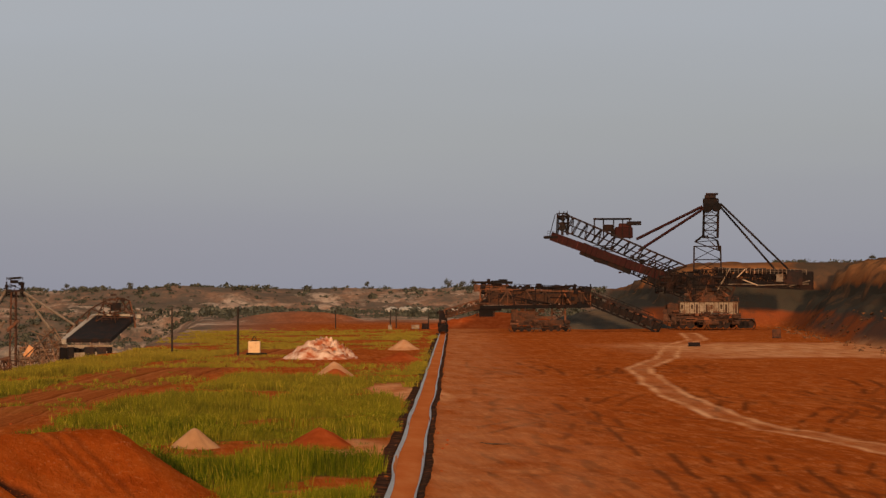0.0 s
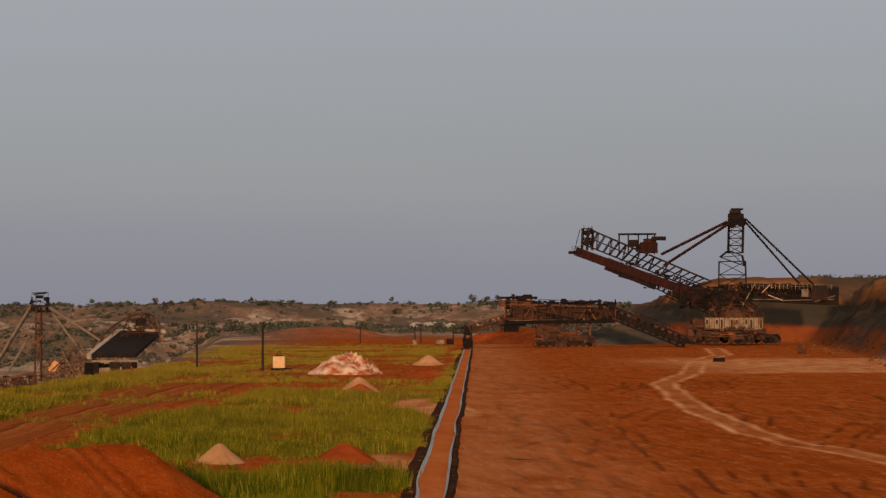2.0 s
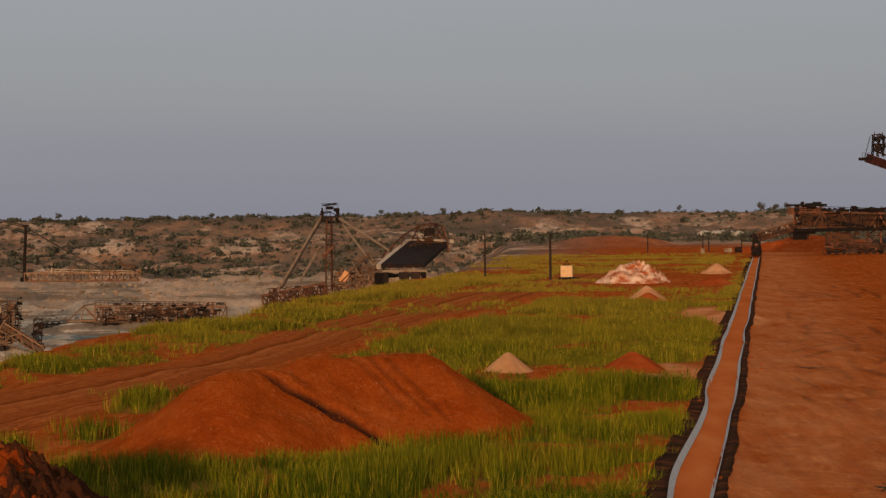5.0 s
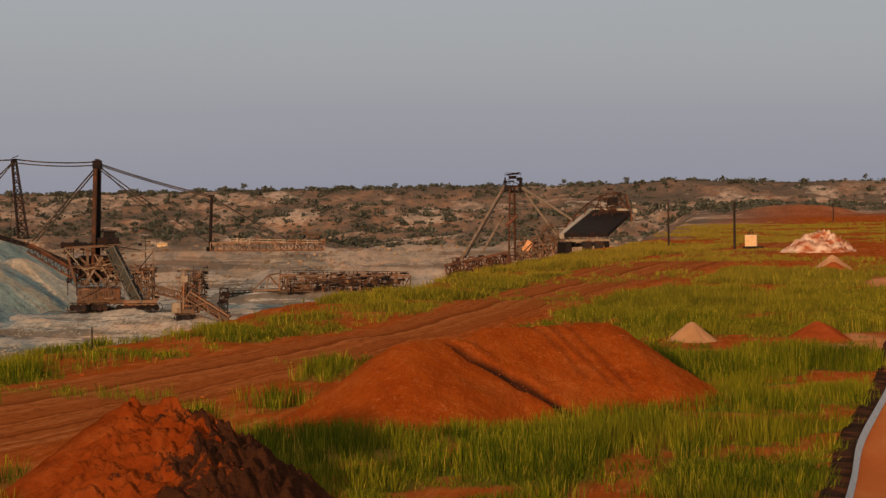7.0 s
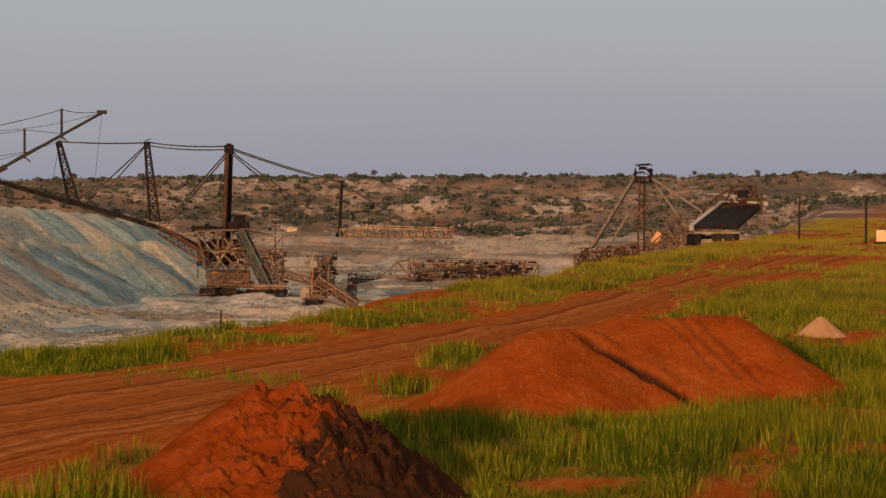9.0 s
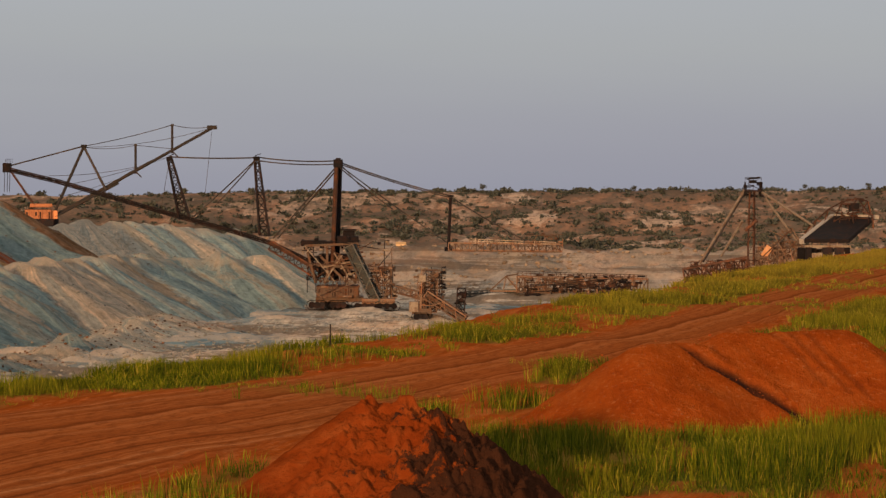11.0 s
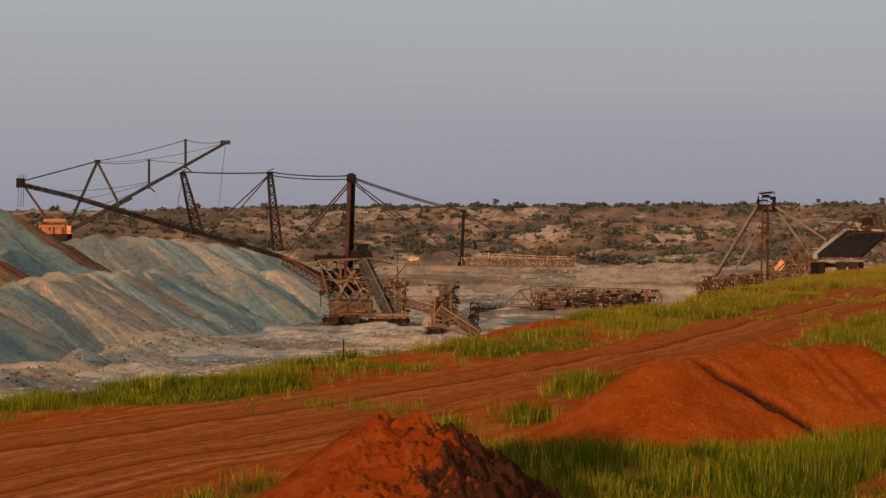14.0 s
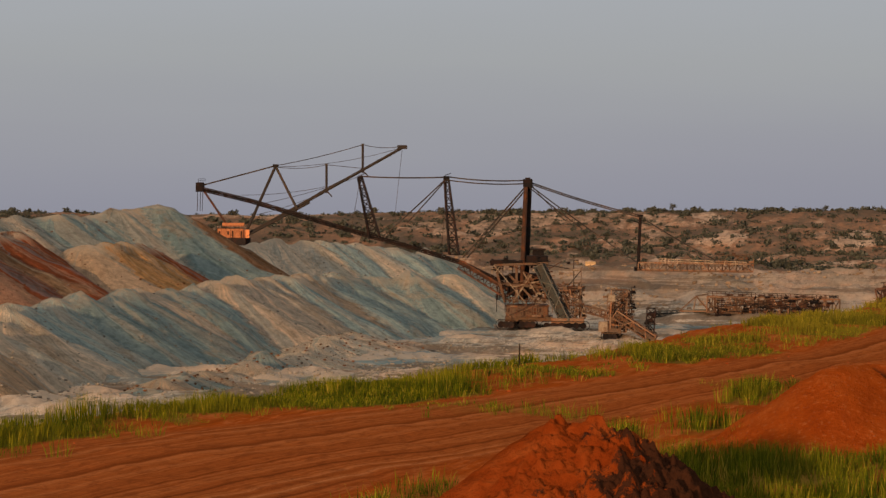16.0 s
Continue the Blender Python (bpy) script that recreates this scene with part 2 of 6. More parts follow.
def metal_material(name, paint, rust, dark, amount=0.5, scale=0.5):
    k = Nodes(name, 0.85, 0.0, 0.12)
    n, f = k.noise(scale, 6, None, 0.7), k.noise(scale * 6, 4)
    col = k.mix(k.grey(n, 0.62 - 0.3 * amount, 0.72 - 0.2 * amount), paint, rust)
    col = k.mix(k.math("MULTIPLY", k.grey(f, 0.5, 0.7), 0.6), col, dark)
    col = k.mix(1.0, col, k.ramp(k.island(), [(0.0, (0.40, 0.40, 0.42)), (0.5, (0.80, 0.80, 0.80)), (0.85, (1.2, 1.15, 1.1)), (0.96, (1.7, 1.6, 1.5)), (1.0, (2.2, 2.1, 2.0))]), "MULTIPLY")
    return k.done(col, f, 0.3, 0.02)


GROUND = ground_material()
HEAP_RED = earth_material("red_earth", (0.20, 0.034, 0.008), (0.29, 0.054, 0.012), (0.36, 0.085, 0.024))


def sand_material():
    """Loose red sand with run marks down the slope and the gullies' shade painted dark."""
    k = Nodes("red_sand", 1.0, 0, 0.0)
    n, f, runs = k.noise(0.5, 6), k.noise(4, 6, None, 0.7), k.noise(1.6, 6, (1.0, 0.22, 0.5), 0.7, 8)
    col = k.ramp(n, [(0.3, (0.235, 0.038, 0.0048)), (0.5, (0.30, 0.055, 0.0072)), (0.72, (0.34, 0.076, 0.0135))])
    col = k.mix(k.math("MULTIPLY", k.grey(runs, 0.50, 0.62), 0.4), col, (0.24, 0.0429, 0.0072))
    col = k.mix(k.math("MULTIPLY", k.grey(f, 0.56, 0.68), 0.5), col, (0.4, 0.133, 0.04))
    col = k.mix(k.math("MULTIPLY", k.grey(f, 0.44, 0.36), 0.28), col, (0.16, 0.0296, 0.0064))
    # near-black colour stands in for shade along the crease and rills
    col = k.mix(k.attr("crease_shade").outputs["Fac"], col, (0.030, 0.013, 0.008))
    return k.done(col, k.math("ADD", k.math("MULTIPLY", runs, 1.5), f), 0.8, 0.2)


HEAP_BIG = sand_material()


def clod_material():
    """Red earth that turns much darker towards +x, with a noisy edge."""
    k = Nodes("clodded_earth", 1.0, 0, 0.0)
    n, f = k.noise(0.9, 6), k.noise(5, 5)
    col = k.ramp(n, [(0.3, (0.120, 0.019, 0.0032)), (0.5, (0.185, 0.033, 0.0055)), (0.72, (0.250, 0.056, 0.0115))])
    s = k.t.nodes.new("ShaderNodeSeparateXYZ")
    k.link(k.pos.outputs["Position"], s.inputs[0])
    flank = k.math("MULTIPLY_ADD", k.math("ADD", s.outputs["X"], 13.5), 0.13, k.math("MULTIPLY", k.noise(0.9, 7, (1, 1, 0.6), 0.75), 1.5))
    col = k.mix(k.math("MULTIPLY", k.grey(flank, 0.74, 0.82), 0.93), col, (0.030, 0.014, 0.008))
    return k.done(col, k.math("ADD", n, k.math("MULTIPLY", f, 0.6)), 0.8, 0.25)


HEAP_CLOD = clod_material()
PEBBLE = earth_material("sand_pebbles", (0.17, 0.034, 0.008), (0.24, 0.056, 0.014), (0.34, 0.12, 0.045), 2.0)
HEAP_PALE = earth_material("pale_sand", (0.32, 0.145, 0.062), (0.42, 0.205, 0.092), (0.50, 0.28, 0.14))
HEAP_TAN = earth_material("tan_sand", (0.34, 0.14, 0.06), (0.48, 0.22, 0.10), (0.55, 0.30, 0.16))
HEAP_PINK = earth_material("pink_rubble", (0.34, 0.085, 0.032), (0.54, 0.28, 0.17), (0.70, 0.47, 0.34), 1.3, None, (0.40, 0.50, 0.62))
DARK_EARTH = earth_material("dark_earth", (0.022, 0.013, 0.009), (0.045, 0.022, 0.013), (0.16, 0.045, 0.018), 1.5)
MUD = earth_material("channel_mud", (0.36, 0.085, 0.02), (0.44, 0.11, 0.028), (0.50, 0.16, 0.05), 0.6, (1, 0.2, 1))
CLAY_LUMP = earth_material("clay_lumps", (0.10, 0.11, 0.105), (0.22, 0.19, 0.155), (0.34, 0.27, 0.21), 0.3)
CUT_LUMP = earth_material("cut_lumps", (0.07, 0.04, 0.022), (0.15, 0.065, 0.03), (0.26, 0.10, 0.04), 0.3)
TERRACE_LUMP = earth_material("terrace_lumps", (0.11, 0.075, 0.05), (0.24, 0.16, 0.105), (0.42, 0.31, 0.22), 0.12)
PALE_ROCK = earth_material("pale_rock", (0.26, 0.21, 0.16), (0.42, 0.35, 0.28), (0.54, 0.46, 0.38), 0.2)
SPOIL = spoil_material()
TEAL, DARK_TEAL, TAN, CREAM, BROWN = (0.37, 0.455, 0.44), (0.27, 0.345, 0.34), (0.61, 0.475, 0.36), (0.70, 0.58, 0.45), (0.54, 0.37, 0.245)
RUST, OCHRE, UMBER, GREY = (0.32, 0.088, 0.038), (0.52, 0.28, 0.12), (0.25, 0.13, 0.07), (0.40, 0.385, 0.335)
STEEL_DARK = metal_material("dark_rusty_steel", (0.012, 0.0095, 0.010), (0.026, 0.012, 0.009), (0.006, 0.005, 0.005))
STEEL_RUST = metal_material("rusty_steel", (0.058, 0.030, 0.021), (0.115, 0.042, 0.020), (0.018, 0.011, 0.009))
STEEL_MAROON = metal_material("maroon_steel", (0.034, 0.009, 0.009), (0.030, 0.012, 0.009), (0.010, 0.006, 0.006))
STEEL_STAY = metal_material("weathered_stay", (0.21, 0.16, 0.125), (0.15, 0.09, 0.06), (0.04, 0.028, 0.022))
PLATE = metal_material("sun_bleached_plate", (0.37, 0.315, 0.265), (0.25, 0.165, 0.11), (0.15, 0.10, 0.07), 0.3)
STEEL_SLATE = metal_material("dark_grey_steel", (0.035, 0.030, 0.028), (0.055, 0.036, 0.026), (0.015, 0.012, 0.011))
STEEL_PALE = metal_material("weathered_pale_steel", (0.30, 0.23, 0.17), (0.15, 0.080, 0.046), (0.06, 0.035, 0.024))
STEEL_GREY = metal_material("grey_steel", (0.062, 0.066, 0.062), (0.075, 0.056, 0.042), (0.03, 0.025, 0.023))
STEEL_DUSTY = metal_material("dusty_rusted_steel", (0.135, 0.088, 0.062), (0.150, 0.066, 0.034), (0.022, 0.015, 0.012), 0.55, 0.6)
PAINT_ORANGE = metal_material("orange_paint", (0.50, 0.19, 0.085), (0.30, 0.11, 0.055), (0.10, 0.055, 0.035), 0.3)
PAINT_CREAM = metal_material("cream_paint", (0.70, 0.46, 0.25), (0.55, 0.33, 0.17), (0.35, 0.22, 0.12), 0.3, 1.0)
RUBBER = metal_material("black_rubber", (0.02, 0.019, 0.018), (0.05, 0.035, 0.025), (0.012, 0.011, 0.010))
LINER = metal_material("grey_liner_sheet", (0.42, 0.44, 0.46), (0.34, 0.34, 0.35), (0.22, 0.20, 0.19), 0.4, 1.2)
POLE_WOOD = earth_material("tarred_wood", (0.020, 0.015, 0.013), (0.035, 0.026, 0.022), (0.06, 0.045, 0.035), 2.0, (1, 1, 0.1))


def grass_material():
    """Fresh yellow-green blades, darker in the thick clumps, drier and tawny towards the pit and the far plateau."""
    k = Nodes("grass_blades", 0.9, 0, 0.05)
    col = k.ramp(k.island(), [(0.0, (0.018, 0.030, 0.002)), (0.35, (0.058, 0.080, 0.003)), (0.7, (0.130, 0.138, 0.005)), (0.9, (0.24, 0.205, 0.012)), (1.0, (0.36, 0.26, 0.035))])
    col = k.mix(k.math("MULTIPLY", k.grey(k.noise(0.35, 5, None, 0.65), 0.46, 0.58), 0.62), col, (0.022, 0.036, 0.0025))
    col = k.mix(k.math("MULTIPLY", k.grey(k.noise(0.07, 4), 0.48, 0.60), 0.45), col, (0.185, 0.160, 0.009))
    s = k.t.nodes.new("ShaderNodeSeparateXYZ")
    k.link(k.pos.outputs["Position"], s.inputs[0])
    far = k.math("MULTIPLY_ADD", k.noise(0.05, 4), 120.0, s.outputs["Y"])
    m = k.t.nodes.new("ShaderNodeMapRange")
    m.inputs["From Min"].default_value, m.inputs["From Max"].default_value, m.inputs["To Max"].default_value = 180.0, 420.0, 0.62
    k.link(far, m.inputs["Value"])
    col = k.mix(m.outputs[0], col, (0.25, 0.160, 0.026))
    return k.done(col)


def leaf_material(name, dark, light):
    k = Nodes(name, 1.0, 0, 0.0)
    return k.done(k.ramp(k.island(), [(0.0, dark), (1.0, light)]))


GRASS = grass_material()
LEAF = leaf_material("scrub_leaves", (0.030, 0.032, 0.026), (0.098, 0.098, 0.078))
BARK = earth_material("bark", (0.03, 0.022, 0.016), (0.06, 0.045, 0.03), (0.10, 0.08, 0.06), 2.0)


# ---- mesh helpers ----
class Mesh:
    def __init__(self):
        self.v, self.f = [], []

    def add(self, vs, fs):
        n = len(self.v)
        self.v += [tuple(p) for p in vs]
        self.f += [tuple(n + i for i in q) for q in fs]

    def box(self, c, size, rot=(0, 0, 0)):
        """A box with chamfered upright edges and top."""
        m = pose(*c, *rot)
        x, y, z = (s / 2 for s in size)
        e = min(x, y, z) * 0.16
        ring = [(-x + e, -y), (x - e, -y), (x, -y + e), (x, y - e), (x - e, y), (-x + e, y), (-x, y - e), (-x, -y + e)]
        s = 1 - e / max(x, y)
        vs = [m @ Vector((a, b, -z)) for a, b in ring] + [m @ Vector((a, b, z - e)) for a, b in ring] + [m @ Vector((a * s, b * s, z)) for a, b in ring]
        fs = [tuple(reversed(range(8))), tuple(range(16, 24))]
        for k in (0, 8):
            fs += [(k + i, k + (i + 1) % 8, k + 8 + (i + 1) % 8, k + 8 + i) for i in range(8)]
        self.add(vs, fs)

    def beam(self, a, b, w, h=None):
        a, b = Vector(a), Vector(b)
        d = b - a
        if d.length < 1e-6:
            return
        d.normalize()
        side = d.cross(Vector((0, 0, 1)))
        if side.length < 1e-3:
            side = Vector((1, 0, 0))
        side.normalize()
        up = side.cross(d)
        s, u = side * (w / 2), up * ((h or w) / 2)
        vs = [p + i * s + j * u for p in (a, b) for i, j in ((-1, -1), (1, -1), (1, 1), (-1, 1))]
        self.add(vs, [(3, 2, 1, 0), (4, 5, 6, 7)] + [(i, (i + 1) % 4, 4 + (i + 1) % 4, 4 + i) for i in range(4)])

    def tube(self, a, b, r, r2=None, n=8):
        a, b = Vector(a), Vector(b)
        q = (b - a).to_track_quat("Z", "Y")
        r2 = r if r2 is None else r2
        vs = [p + q @ Vector((k * math.cos(t), k * math.sin(t), 0)) for p, k in ((a, r), (b, r2)) for t in [2 * math.pi * i / n for i in range(n)]]
        self.add(vs, [tuple(reversed(range(n))), tuple(range(n, 2 * n))] + [(i, (i + 1) % n, n + (i + 1) % n, n + i) for i in range(n)])

    def truss(self, a, b, w, h, n, chord, brace, w2=None, h2=None):
        """A box lattice from a to b: w across, h upright, n bays; w2, h2 at b."""
        a, b = Vector(a), Vector(b)
        d = (b - a).normalized()
        side = d.cross(Vector((0, 0, 1)))
        if side.length < 0.2:
            side = Vector((1, 0, 0))
        side.normalize()
        up = side.cross(d)
        w2, h2 = w if w2 is None else w2, h if h2 is None else h2

        def node(i, k):
            t = i / n
            return a.lerp(b, t) + side * ((-1, 1, 1, -1)[k] * (w + (w2 - w) * t) / 2) + up * ((-1, -1, 1, 1)[k] * (h + (h2 - h) * t) / 2)
        for k in range(4):
            self.beam(node(0, k), node(n, k), chord)
        for i in range(n + 1):
            for k in range(4):
                self.beam(node(i, k), node(i, (k + 1) % 4), brace)
                if i < n:
                    if (i + k) % 2:
                        self.beam(node(i, k), node(i + 1, (k + 1) % 4), brace)
                    else:
                        self.beam(node(i, (k + 1) % 4), node(i + 1, k), brace)

    def rail(self, a, b, n, h=1.1, r=0.07):
        a, b = Vector(a), Vector(b)
        for i in range(n + 1):
            p = a.lerp(b, i / n)
            self.beam(p, p + Vector((0, 0, h)), r)
        for k in (0.55, 1.0):
            self.beam(a + Vector((0, 0, h * k)), b + Vector((0, 0, h * k)), r)

    def cable(self, a, b, r, sag=0.0, n=8):
        a, b = Vector(a), Vector(b)
        pts = [a.lerp(b, i / n) - Vector((0, 0, sag * 4 * (i / n) * (1 - i / n))) for i in range(n + 1)]
        for p, q in zip(pts, pts[1:]):
            self.tube(p, q, r, n=5)


def mesh_data(name, m, mat, smooth=False):
    me = bpy.data.meshes.new(name)
    me.from_pydata(m.v, [], m.f)
    me.materials.append(mat)
    if smooth:
        me.polygons.foreach_set("use_smooth", [True] * len(me.polygons))
    me.update()
    return me


def part(name, m, mat, parent=None, label="", smooth=False):
    ob = new(name, mesh_data(name, m, mat, smooth))
    ob.parent = parent
    return tagged(ob, label)


def thing(name, m, label, category, group=""):
    ob = new(name)
    ob.matrix_world = m
    ob.empty_display_size = 0.5
    return tagged(ob, label, category, group)


def hash01(ix, iy, seed):
    h = (ix.astype(np.int64) * 374761393 + iy.astype(np.int64) * 668265263 + seed * 1442695041) & 0x7FFFFFFF
    h = ((h ^ (h >> 13)) * 1274126177) & 0x7FFFFFFF
    return ((h ^ (h >> 16)) & 0xFFFFFF) / float(0xFFFFFF)


def vnoise(x, y, seed=0):
    ix, iy = np.floor(x), np.floor(y)
    fx, fy = x - ix, y - iy
    fx, fy = fx * fx * (3 - 2 * fx), fy * fy * (3 - 2 * fy)
    a, b = hash01(ix, iy, seed), hash01(ix + 1, iy, seed)
    c, d = hash01(ix, iy + 1, seed), hash01(ix + 1, iy + 1, seed)
    return (a * (1 - fx) + b * fx) * (1 - fy) + (c * (1 - fx) + d * fx) * fy - 0.5


def fbm(x, y, scale, octaves=4, seed=0):
    s, amp = 0, 1.0
    for k in range(octaves):
        s = s + amp * vnoise(x * scale * 2 ** k + 17.3 * k, y * scale * 2 ** k - 9.1 * k, seed + k)
        amp *= 0.5
    return s


def smooth(a, b, x):
    t = np.clip((x - a) / (b - a), 0, 1)
    return t * t * (3 - 2 * t)


# ---- the lie of the land ----
def pit_edge(y):
    return np.interp(y, [0, 60, 100, 140, 175, 205, 260, 365, 430, 520, 650, 900, 1000],
                     [-70, -56, -43, -36, -31.5, -28, -23, -11, -6, -1, 3, 8, 8])


def road_left(y):
    return np.interp(y, [0, 87, 104, 126, 141, 166, 211, 302, 396, 520], [-60, -41, -35, -27.5, -25, -20.5, -16.5, -8.0, 10, 30])


def road_right(y):
    return np.interp(y, [0, 60, 85, 92, 110, 133, 157, 203, 319, 420], [-26, -25, -24, -22.5, -20.5, -16.8, -14.4, -8.7, 9.0, 26])


def channel_x(y):
    return -2.45 + 0.1062 * y + (0.10 * np.sin(y * 0.12) + 0.12 * np.sin(y * 0.053 + 1)) * np.clip(1.25 - y / 240, 0.12, 1)


def cut_foot(y):
    return np.interp(y, [0, 200, 300, 342, 463, 605, 700, 5000], [70, 82, 94, 101, 121, 147, 165, 1200])


def cut_in(x, y):
    """How far a place lies behind the foot of the cut face."""
    a = (x - cut_foot(y) + 3 * fbm(x, y, 0.05, 3, 5)) * 0.95
    b = np.minimum(y - 640 + 5 * fbm(x, y, 0.04, 3, 6), (x - 0.167 * y) * 0.8 + 3 * fbm(x, y, 0.06, 3, 7))
    return np.maximum(a, b)


def crest_height(az):
    return 9 + 1480 * np.tan(np.radians(np.interp(az, [-30, -19, -17.5, -15, -12, -6, 0, 5, 12, 20], [-0.09, -0.09, -0.06, 0.0, 0.01, 0.035, 0.10, 0.09, 0.05, 0.05])))


def land(x, y):
    d = np.hypot(x, y)
    az = np.degrees(np.arctan2(x, y))
    e = pit_edge(y) - x + 1.2 * fbm(x, y, 0.15, 3, 2) + 4 * fbm(x, y, 0.03, 2, 3)
    front = y > 0
    pit = -np.clip((e - 1.0) * 0.62, 0, 24) * front
    pit = pit + (fbm(x, y, 0.025, 4, 8) * 3.0 + np.abs(fbm(x, y, 0.10, 5, 9)) * 2.6 - 0.6) * smooth(10, 40, e)
    z = np.where(e > 0, pit, 0.0)
    # the rolling ground beyond, up to the crest
    zc = crest_height(az)
    dd = d + 40 * fbm(x, y, 0.006, 3, 11)
    low = np.interp(dd, [0, 840, 866, 884, 912, 930, 965, 1040], [-40, -25, -20, -19, -17.5, -13.5, -12.5, -11.5])
    up = smooth(1030, 1500, dd)
    rise = low + (zc - low) * up
    rise = np.where(dd > 1500, zc - (dd - 1500) * 0.012, rise)
    rise = rise + fbm(x, y, 0.012, 5, 12) * 9.0 * smooth(900, 1050, dd) * (1 - smooth(1380, 1500, dd)) + (np.abs(fbm(x, y, 0.035, 4, 13)) * 7.0 - 1.6) * smooth(840, 880, dd) * (1 - 0.7 * smooth(1000, 1100, dd)) + fbm(x, y, 0.09, 3, 22) * 2.4 * smooth(840, 870, dd) * (1 - smooth(1000, 1100, dd)) - np.abs(fbm(x, y, 0.022, 4, 23)) * 9.0 * smooth(1040, 1120, dd) * (1 - smooth(1360, 1480, dd))
    z = np.maximum(z, rise)
    # a red mound on the plateau's far side
    z = np.maximum(z, 2.7 * (1 - ((x - 37) / 22) ** 2 - ((y - 830) / 40) ** 2) + fbm(x, y, 0.08, 3, 21) * 1.2)
    # gentle unevenness of the plateau, wheel ruts and low windrows
    flat = (e < 0) & (d < 900)
    z = z + np.where(flat, fbm(x, y, 0.06, 4, 14) * 0.35 + fbm(x, y, 0.6, 2, 15) * 0.08, 0)
    # the cut face
    c = cut_in(x, y)
    face = np.interp(c, [0, 5, 10, 12, 18, 21, 60], [0, 5.0, 6.0, 10.8, 15.0, 16.8, 17.0])
    face = face + (fbm(x, y, 0.07, 5, 16) * 4.0 + np.abs(fbm(x, y, 0.16, 4, 19)) * 3.2) * smooth(2, 8, c) * (1 - smooth(15, 23, c)) + fbm(x, y, 0.03, 3, 17) * 0.5 * smooth(10, 30, c)
    z = np.where((c > 0) & front, np.maximum(z, face), z)
    # the drainage channel and its earth banks
    u = np.abs(x - channel_x(y))
    ch = (y > 20) & (y < 575)
    z = np.where(ch, z * smooth(0.6, 4.0, u) - 0.55 * (1 - smooth(0.5, 0.75, u)) + 0.05 * smooth(0.7, 0.95, u) * (1 - smooth(1.1, 1.9, u)) * (1 + fbm(x, y, 0.8, 3, 18)), z)
    # the bank on which the viewer stands
    z = z + 6.4 * (1 - smooth(9, 17, d))
    return z


def grass_cover(x, y):
    """0 to 1: how thick the grass stands."""
    u = channel_x(y) - x
    rl, rr, pe = road_left(y), road_right(y), pit_edge(y)
    n = fbm(x, y, 0.07, 4, 31) + 0.6 * fbm(x, y, 0.3, 3, 32)
    wob = 1.5 * fbm(x, y, 0.12, 3, 33)
    field = smooth(0.9, 2.0, u) * smooth(0.6, 3.0, x - rr + wob - 0.008 * y) * smooth(300, 270, y - 0.6 * (x - 16) + 6 * wob)

    def patch(cx, cy, rx, ry):
        return smooth(1.25, 0.85, np.hypot((x - cx + wob) / rx, (y - cy) / ry))
    bare = patch(10.6, 141, 3.2, 15) + patch(20.5, 230, 3.4, 26) + patch(27, 300, 3.0, 22) + 0.7 * patch(-16.5, 118, 3.0, 16) + 0.5 * patch(-19.5, 84, 2.5, 6)
    near_bare = smooth(95, 86, y) * smooth(0.0, 1.5, x + 3.5 - (y - 80) * 0.08) * 0.92
    field = field * np.clip(1 - bare - near_bare, 0, 1)
    # loose tufts on bare soil between the ridge of sand and the channel
    tuft = smooth(-0.03, 0.09, fbm(x, y, 0.28, 3, 37) + 0.5 * fbm(x, y, 0.09, 2, 38)) * smooth(0.9, 2.0, u)
    zone = smooth(142, 120, y) * smooth(0.0, 2.5, x + 1.6)
    field = field * (1 - zone) + 1.3 * tuft * zone
    field = np.maximum(field, 0.9 * (patch(-16.8, 122, 1.0, 6) + patch(-17.2, 104, 2.4, 9)) + patch(-11.6, 85.0, 5.4, 8.0))
    strip = smooth(0.2, 1.4, rl - x + 0.6 * wob) * smooth(-1.2, 0.6, x - pe) * (y < 420) * (1 - 0.8 * patch(-31.5, 152, 2.5, 10))
    far = smooth(395, 425, y) * smooth(640, 560, y) * smooth(-4, 6, x - pe) * smooth(2, 8, u) * 0.75
    mid = 0.55 * smooth(300, 330, y) * smooth(380, 340, y) * smooth(6, 1, x - rr) * smooth(-3, 2, x - rl - 4)
    by_channel = smooth(0.8, 1.4, u) * smooth(3.2, 1.6, u + wob) * (y > 240) * (y < 520)
    cover = np.maximum(np.maximum(field, np.maximum(far, mid)), by_channel) * np.clip(0.58 + 2.6 * n, 0, 1)
    cover = np.maximum(cover, strip * np.clip(0.66 + 3.0 * n, 0.06, 1))
    cover = np.maximum(cover, 0.75 * patch(-12.0, 87.5, 3.6, 4.5))
    tufts = 0.14 * smooth(0.15, 0.4, n) * (x < channel_x(y) - 2) * (y < 330)
    return np.clip(np.maximum(cover, tufts), 0, 1)


def line_dist(x, y, pts):
    best = np.full(np.shape(x), 1e9)
    for (ax, ay), (bx, by) in zip(pts, pts[1:]):
        ux, uy = bx - ax, by - ay
        t = np.clip(((x - ax) * ux + (y - ay) * uy) / (ux * ux + uy * uy), 0, 1)
        best = np.minimum(best, np.hypot(x - ax - t * ux, y - ay - t * uy))
    return best


TRACK = [(112, 560), (97, 476), (80.6, 416), (66, 345), (54, 300), (49.5, 270), (44.6, 234), (40.5, 199), (38.9, 167), (39.2, 150), (39.3, 134), (42, 110), (48, 80)]


